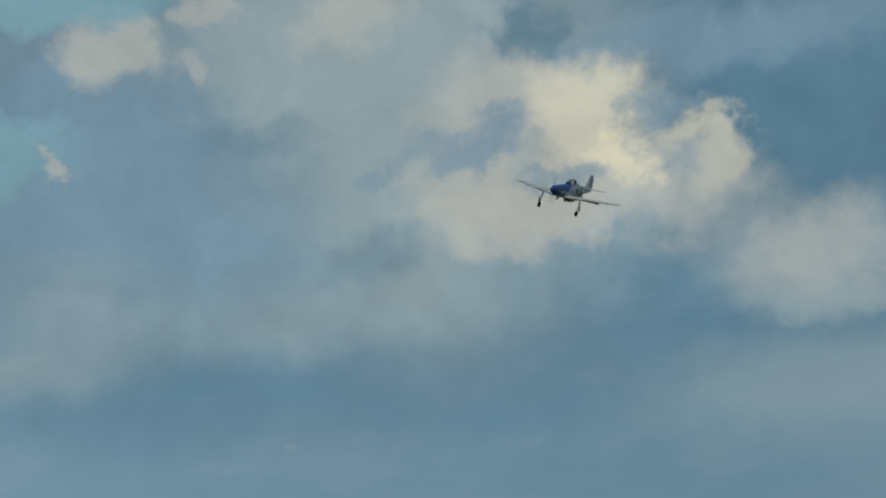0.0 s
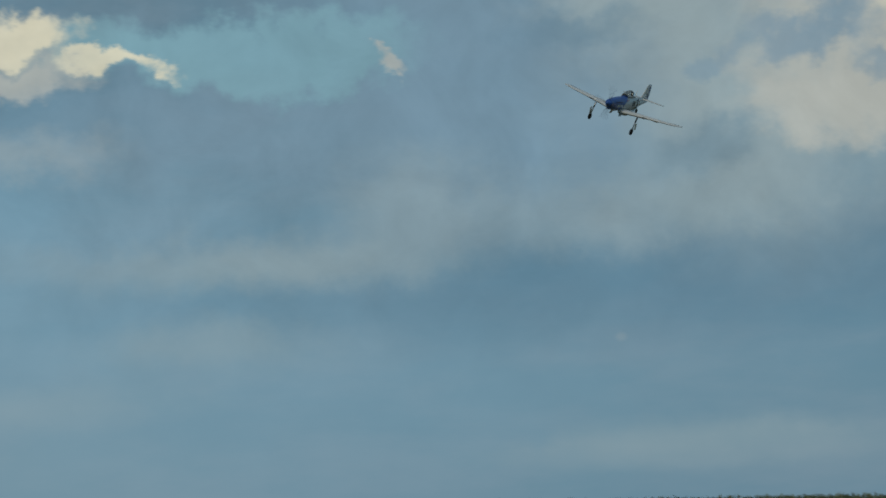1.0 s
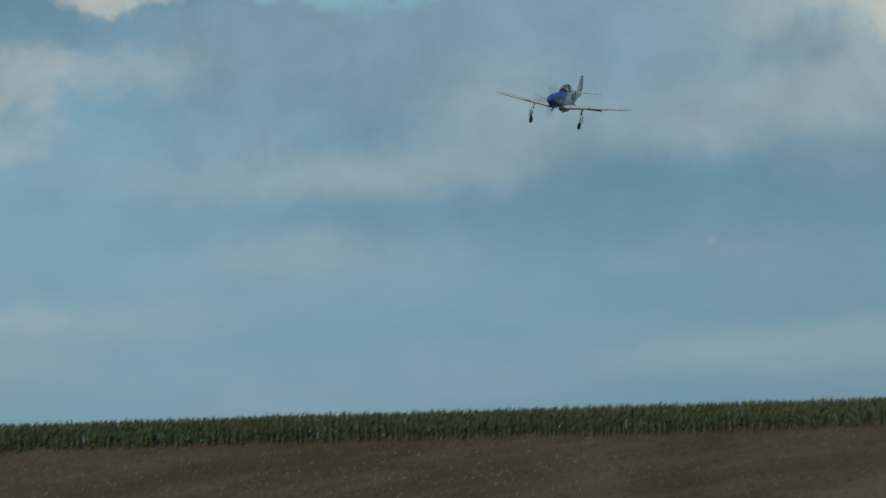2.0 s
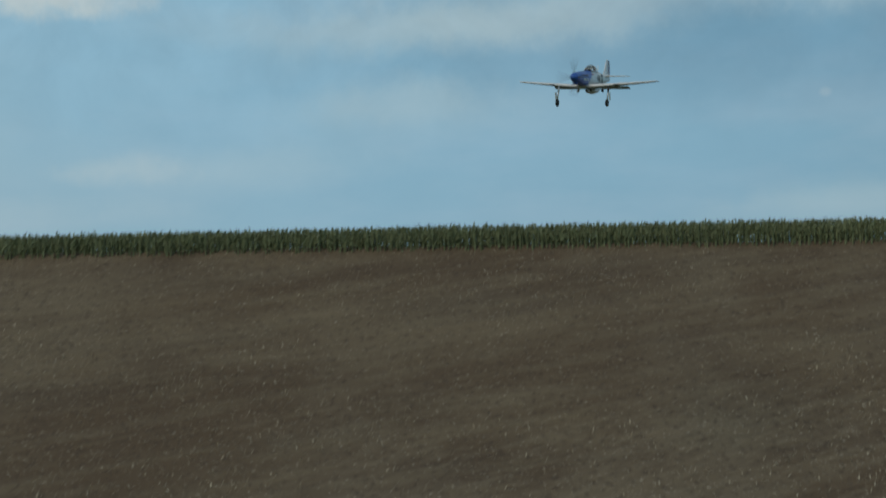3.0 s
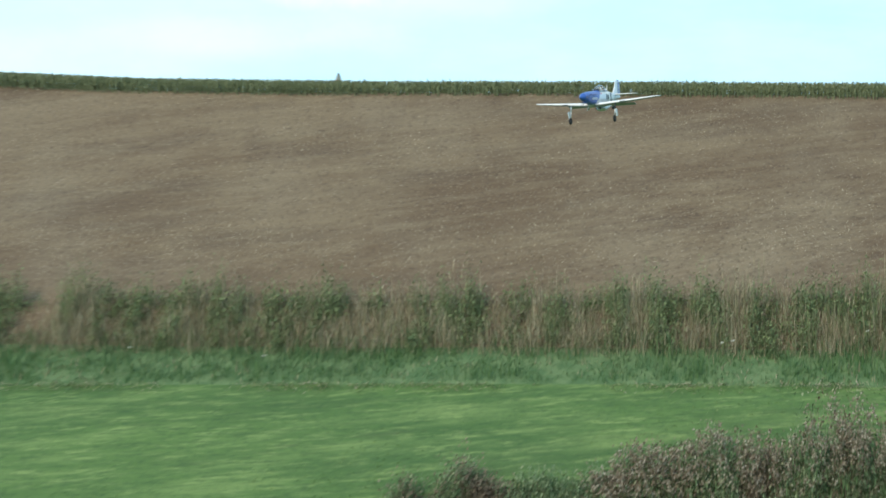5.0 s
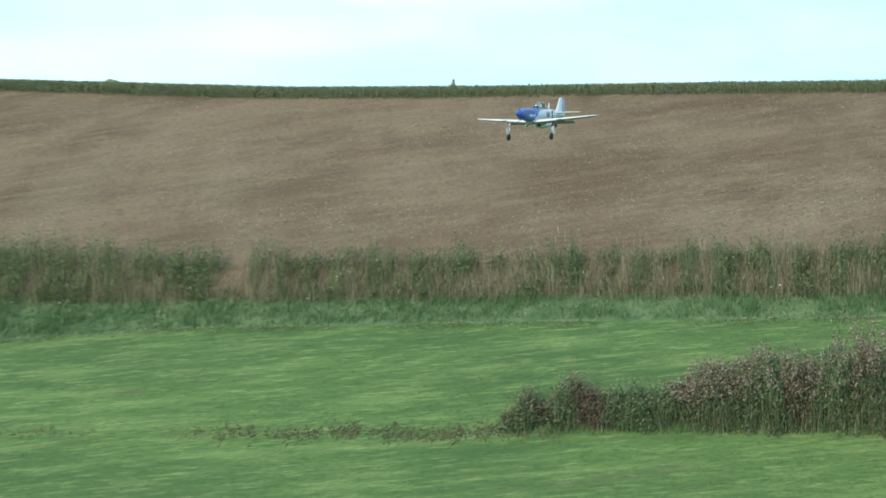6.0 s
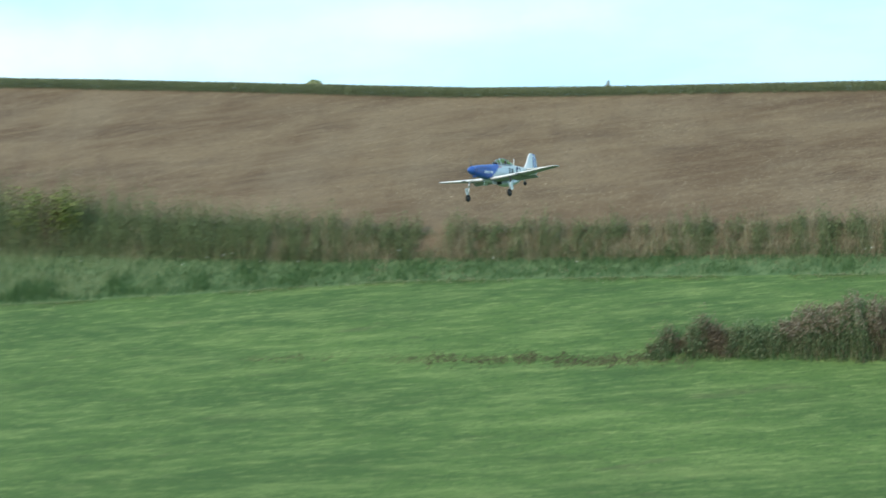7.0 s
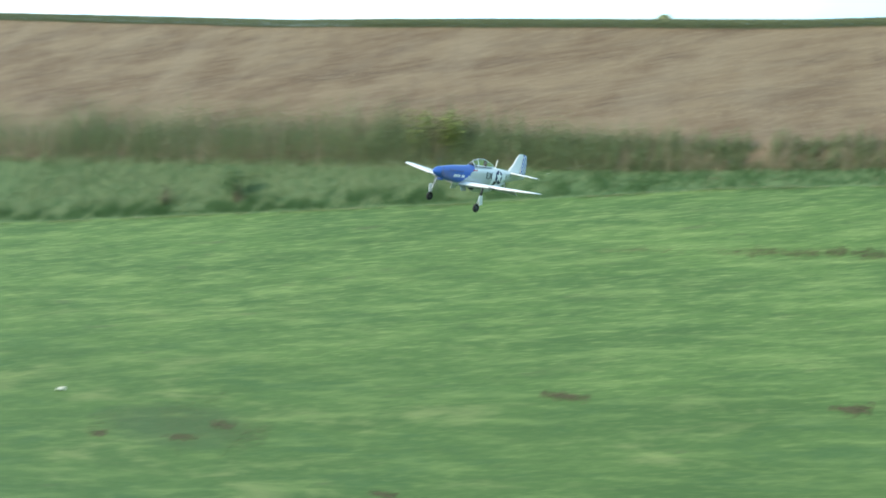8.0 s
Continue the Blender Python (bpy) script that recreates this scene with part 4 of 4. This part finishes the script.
def build_aeroplane():
    root = new("model_aeroplane")
    tagged(root, "silver scale model warbird with blue nose and lowered landing gear", "model aeroplane")
    ds = list(np.arange(0.65, 9.7, 0.11)) + [9.72]

    def is_blue(d, z):
        return d < 3.20 + 1.25 * z

    part("cowling", shell(ds, is_blue), BLUE_PAINT, root, "bright blue painted engine cowling")
    part("fuselage", shell(ds, lambda d, z: not is_blue(d, z) and not (5.60 < d < 7.08 and z < 0.24)), SILVER, root)
    for i, mat in enumerate((WHITE_PAINT, BLACK_PAINT, WHITE_PAINT, BLACK_PAINT, WHITE_PAINT)):
        lo, hi = 5.60 + 0.3 * i, 5.90 + 0.3 * i
        low = 0.24 if i % 2 == 0 else -0.28
        if i % 2:
            part("fuselage_stripe", shell(list(np.arange(lo, hi + 0.01, 0.1)), lambda d, z: z < 0.24, grow=0.004), WHITE_PAINT, root, "white marking field")
        part("fuselage_stripe", shell(list(np.arange(lo, hi + 0.01, 0.1)), lambda d, z: z < low, grow=0.004 if i % 2 == 0 else 0.011), mat, root, ("white" if i % 2 == 0 else "black") + " recognition stripe")
    # spinner and propeller turn together
    prop = part("propeller", lathe([(-0.01, 0.015), (-0.06, 0.09), (-0.16, 0.17), (-0.32, 0.265), (-0.5, 0.33), (-0.66, 0.365)]), BLUE_PAINT, root, "blue spinner with black blades")
    for k in range(4):
        bm = foil([(0.25, -0.42, -0.50, 0, 0.07), (0.7, -0.40, -0.52, 0, 0.05), (1.1, -0.41, -0.51, 0, 0.035), (1.38, -0.43, -0.49, 0, 0.025), (1.48, -0.445, -0.475, 0, 0.015)], 5, upright=True)
        bmesh.ops.rotate(bm, cent=(-0.46, 0, 0), matrix=Matrix.Rotation(radians(52), 3, "Z"), verts=bm.verts)
        bmesh.ops.rotate(bm, cent=(0, 0, 0), matrix=Matrix.Rotation(radians(90 * k), 3, "X"), verts=bm.verts)
        part("blade", bm, PROP_MAT, prop)
    # exhausts, air intake, belly scoop
    for side in (1, -1):
        for k in range(6):
            p = side_point(1.25 + 0.24 * k, 0.18, 0.03)
            part("exhaust_stub", block((0.13, 0.07, 0.06), (p[0], p[1] * side, p[2]), (0, 0, 20 * side)), EXHAUST, root, smooth=False)
    part("chin_intake", block((0.35, 0.34, 0.2), (-0.85, 0, -0.44), bevel=0.06), BLUE_PAINT, root)
    sc = bmesh.new()
    rings = []
    for d, w, zt, zb in [(4.1, 0.28, -0.74, -1.02), (4.4, 0.36, -0.65, -1.12), (5.0, 0.38, -0.6, -1.16), (5.8, 0.35, -0.5, -1.06), (6.5, 0.30, -0.4, -0.86), (7.0, 0.24, -0.3, -0.66), (7.5, 0.13, -0.28, -0.44)]:
        rings.append([sc.verts.new((-d, w * math.sin(a) * 1.0, (zt + zb) / 2 + (zt - zb) / 2 * math.cos(a))) for a in [2 * math.pi * i / 20 for i in range(20)]])
    for a, b in zip(rings[:-1], rings[1:]):
        for i in range(20):
            sc.faces.new((a[i], a[(i + 1) % 20], b[(i + 1) % 20], b[i]))
    part("belly_scoop", sc, SILVER, root)
    # A dark sheet across the mouth stands in for the shade inside.
    bm = bmesh.new()
    vs = [bm.verts.new((-4.12, 0.27 * math.sin(a), -0.88 + 0.13 * math.cos(a))) for a in [2 * math.pi * i / 20 for i in range(20)]]
    bm.faces.new(vs)
    part("scoop_mouth_shade", bm, COCKPIT, root, "dark sheet standing for the shade inside the air scoop")
    # canopy with frame, seat back inside
    cn = bmesh.new()
    rings = []
    for d, w, h in [(3.45, 0.20, 0.0), (3.75, 0.31, 0.24), (4.1, 0.35, 0.42), (4.5, 0.36, 0.50), (5.0, 0.35, 0.48), (5.5, 0.30, 0.36), (5.9, 0.22, 0.22), (6.25, 0.11, 0.04)]:
        z0 = section(d)[1] - 0.12
        rings.append([cn.verts.new((-d, w * math.cos(a), z0 + (h + 0.10) * math.sin(a))) for a in [math.pi * i / 14 for i in range(15)]])
    for a, b in zip(rings[:-1], rings[1:]):
        for i in range(14):
            cn.faces.new((a[i], a[i + 1], b[i + 1], b[i]))
    glass = part("canopy", cn, GLASS, root, "clear bubble canopy")
    glass.visible_shadow = False
    for d, w, h in ((4.1, 0.355, 0.43), (3.75, 0.315, 0.24)):
        bm = bmesh.new()
        z0 = section(d)[1] - 0.12
        outer = [bm.verts.new((-d + e, (w + 0.012) * math.cos(a), z0 + (h + 0.112) * math.sin(a))) for e in (-0.04, 0.04) for a in [math.pi * i / 14 for i in range(15)]]
        for i in range(14):
            bm.faces.new((outer[i], outer[i + 1], outer[16 + i], outer[15 + i]))
        part("canopy_frame", bm, SILVER, root)
    part("cockpit_floor", block((1.7, 0.62, 0.06), (-4.75, 0, 0.60)), INTERIOR, root)
    part("seat", block((0.12, 0.36, 0.36), (-5.1, 0, 0.78), (0, -12, 0), 0.05), COCKPIT, root, "dark cockpit seat back")
    part("instrument_hood", block((0.35, 0.42, 0.14), (-3.9, 0, 0.66), bevel=0.04), COCKPIT, root)
    part("aerial_mast", rod((-6.35, 0, 0.56), (-6.44, 0, 1.15), 0.035, 0.02), WHITE_PAINT, root)
    # wings, flaps, tips
    for side in (1, -1):
        secs = [(0.30, -2.35, -5.25, -0.66, 0.46), (0.9, -2.55, -5.12, -0.62, 0.42), (1.7, -2.80, -4.98, -0.55, 0.36), (3.0, -3.00, -4.85, -0.44, 0.28), (4.4, -3.22, -4.70, -0.32, 0.20), (5.2, -3.36, -4.62, -0.25, 0.15), (5.48, -3.46, -4.55, -0.22, 0.11), (5.62, -3.72, -4.35, -0.21, 0.05)]
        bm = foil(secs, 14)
        # Lower faces, and the flap below, take the painted-in shade.
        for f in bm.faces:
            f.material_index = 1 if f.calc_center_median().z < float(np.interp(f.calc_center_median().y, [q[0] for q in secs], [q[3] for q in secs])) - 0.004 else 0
        wing = part("wing", bm if side == 1 else mirrored(bm), (SILVER_TOP, SHADED_UNDERSIDE), root, "light silver wing with shade painted on its underside")
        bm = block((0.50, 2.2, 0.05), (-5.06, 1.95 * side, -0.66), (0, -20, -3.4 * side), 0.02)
        part("flap", bm, SHADED_UNDERSIDE, wing, "lowered landing flap", smooth=False)
        bm = block((0.035, 2.0, 0.016), (-4.35, 4.25 * side, -0.283), (4.9 * side, 0, -4 * side), 0.004)
        part("aileron_gap", bm, BLACK_PAINT, wing, smooth=False)
        part("gun_port", block((0.12, 0.5, 0.07), (-2.98, 2.6 * side, -0.47), bevel=0.02), BLACK_PAINT, wing, smooth=False)
        part("under_stripe", block((1.5, 0.3, 0.012), (-3.9, 2.35 * side, -0.60), (0, 0, 0), 0.003), BLACK_PAINT, wing, "black stripe under the wing", smooth=False)
        # landing gear
        top, hub = Vector((-2.85, 2.0 * side, -0.62)), Vector((-2.5, 2.0 * side, -1.90))
        strut = part("landing_gear", rod(top, hub + Vector((0, 0, 0.1)), 0.06, 0.05), STEEL, root, "polished oleo strut")
        part("upper_strut", rod(top, top.lerp(hub, 0.36), 0.07), BLACK_PAINT if side == 1 else STEEL, strut)
        part("gear_door", block((0.36, 0.035, 0.62), tuple(top.lerp(hub, 0.60) + Vector((0.0, 0.16 * side, 0))), (0, 15, 0), 0.012), WHITE_PAINT, strut, "white gear door", smooth=False)
        tyre = bmesh.new()
        n, m = 28, 10
        vs = [[tyre.verts.new((hub.x + (0.20 + 0.09 * math.cos(b)) * math.cos(a), hub.y + 0.09 * math.sin(b), hub.z + (0.20 + 0.09 * math.cos(b)) * math.sin(a))) for b in [2 * math.pi * j / m for j in range(m)]] for a in [2 * math.pi * i / n for i in range(n)]]
        for i in range(n):
            for j in range(m):
                tyre.faces.new((vs[i][j], vs[(i + 1) % n][j], vs[(i + 1) % n][(j + 1) % m], vs[i][(j + 1) % m]))
        wheel = part("wheel", rod(hub - Vector((0, 0.06, 0)), hub + Vector((0, 0.06, 0)), 0.135, n=20), EXHAUST, strut)
        part("tyre", tyre, RUBBER, wheel, "black rubber tyre")
        part("inner_gear_door", block((0.55, 0.035, 0.30), (-2.85, 0.42 * side, -0.92), (18 * side, 0, 0), 0.012), SILVER, root, smooth=False)
        # tailplane
        bm = foil([(0.0, -7.75, -9.05, 0.36, 0.14), (0.6, -7.9, -9.05, 0.36, 0.12), (1.7, -8.25, -8.98, 0.36, 0.08), (1.98, -8.42, -8.88, 0.36, 0.04)], 8)
        part("tailplane", bm if side == 1 else mirrored(bm), SILVER_TOP, root)
    # fin and rudder
    part("fin", foil([(0.25, -6.9, -9.15, 0, 0.10), (0.50, -7.75, -9.17, 0, 0.13), (1.0, -8.2, -9.2, 0, 0.12), (1.45, -8.46, -9.22, 0, 0.09), (1.68, -8.68, -9.2, 0, 0.05), (1.72, -8.80, -9.15, 0, 0.02)], 8, upright=True), SILVER_TOP, root)
    part("rudder", foil([(0.0, -9.19, -9.62, 0, 0.10), (0.5, -9.19, -9.80, 0, 0.10), (1.1, -9.21, -9.74, 0, 0.09), (1.60, -9.23, -9.60, 0, 0.06), (1.68, -9.22, -9.47, 0, 0.03)], 6, upright=True), CHECKS, root, "rudder in blue and white checks")
    tail = part("tail_wheel", rod((-7.6, 0, -0.35), (-7.78, 0, -0.72), 0.05), STEEL, root)
    part("tyre", rod((-7.8, -0.06, -0.78), (-7.8, 0.06, -0.78), 0.16, n=18), RUBBER, tail)
    # national marking, code letters, name panel on both sides
    c, z = 6.35, 0.06
    for side in (1, -1):
        def put(name, outline, grow, mat, parent, label=""):
            bm = skin_patch(outline, grow)
            return part(name, bm if side == 1 else mirrored(bm), mat, parent, label)
        disc = put("roundel", [(c + 0.40 * math.cos(a), z + 0.40 * math.sin(a)) for a in [2 * math.pi * i / 28 for i in range(28)]], 0.022, NAVY, root, "dark blue roundel with white star and bars")
        put("star", star_outline(c, z, 0.38), 0.06, WHITE_PAINT, disc)
        for sx in (-1, 1):
            x0, x1 = sorted((c + sx * 0.39, c + sx * 0.78))
            put("bar", [(x0, z - 0.16), (x1, z - 0.16), (x1, z + 0.18), (x0, z + 0.18)], 0.04, WHITE_PAINT, disc)
        for k in range(6):
            x0 = 1.62 + 0.17 * k + (0.10 if k > 3 else 0)
            put("name_bar", [(x0, -0.20), (x0 + 0.13, -0.20), (x0 + 0.13, -0.03), (x0, -0.03)], 0.016, WHITE_PAINT, root, "small white lettering bar")
        put("red_mark", [(3.55, 0.30), (4.0, 0.30), (4.0, 0.36), (3.55, 0.36)], 0.016, RED_PAINT, root)
        txt = bpy.data.curves.new("code_letters", "FONT")
        txt.body, txt.size, txt.extrude, txt.align_x, txt.align_y = "EX", 0.60, 0.006, "CENTER", "CENTER"
        tmp = new("code_letters", txt)
        me = bpy.data.meshes.new_from_object(tmp.evaluated_get(bpy.context.evaluated_depsgraph_get()))
        bpy.data.objects.remove(tmp)
        bm = bmesh.new()
        bm.from_mesh(me)
        bmesh.ops.triangulate(bm, faces=bm.faces)
        for _ in range(2):
            bmesh.ops.subdivide_edges(bm, edges=[e for e in bm.edges if e.calc_length() > 0.15], cuts=1)
        for v in bm.verts:
            d, zz = 5.28 + (v.co.x if side == 1 else -v.co.x), 0.06 + v.co.y
            p = side_point(d, zz, 0.014 + v.co.z)
            v.co = (p[0], p[1] * side, p[2])
        bm.normal_update()
        part("code_letters", bm, BLACK_PAINT, root, "black letters EX", smooth=False)
    return root, prop


aeroplane, propeller = build_aeroplane()


def motions():
    walk(aeroplane, [(row[0], pose(*row[1:])) for row in FLIGHT_ROWS])
    walk(propeller, [(k / 30, pose(0, 0, 0, -87 * k, 0, 0)) for k in range(241)])


motions()
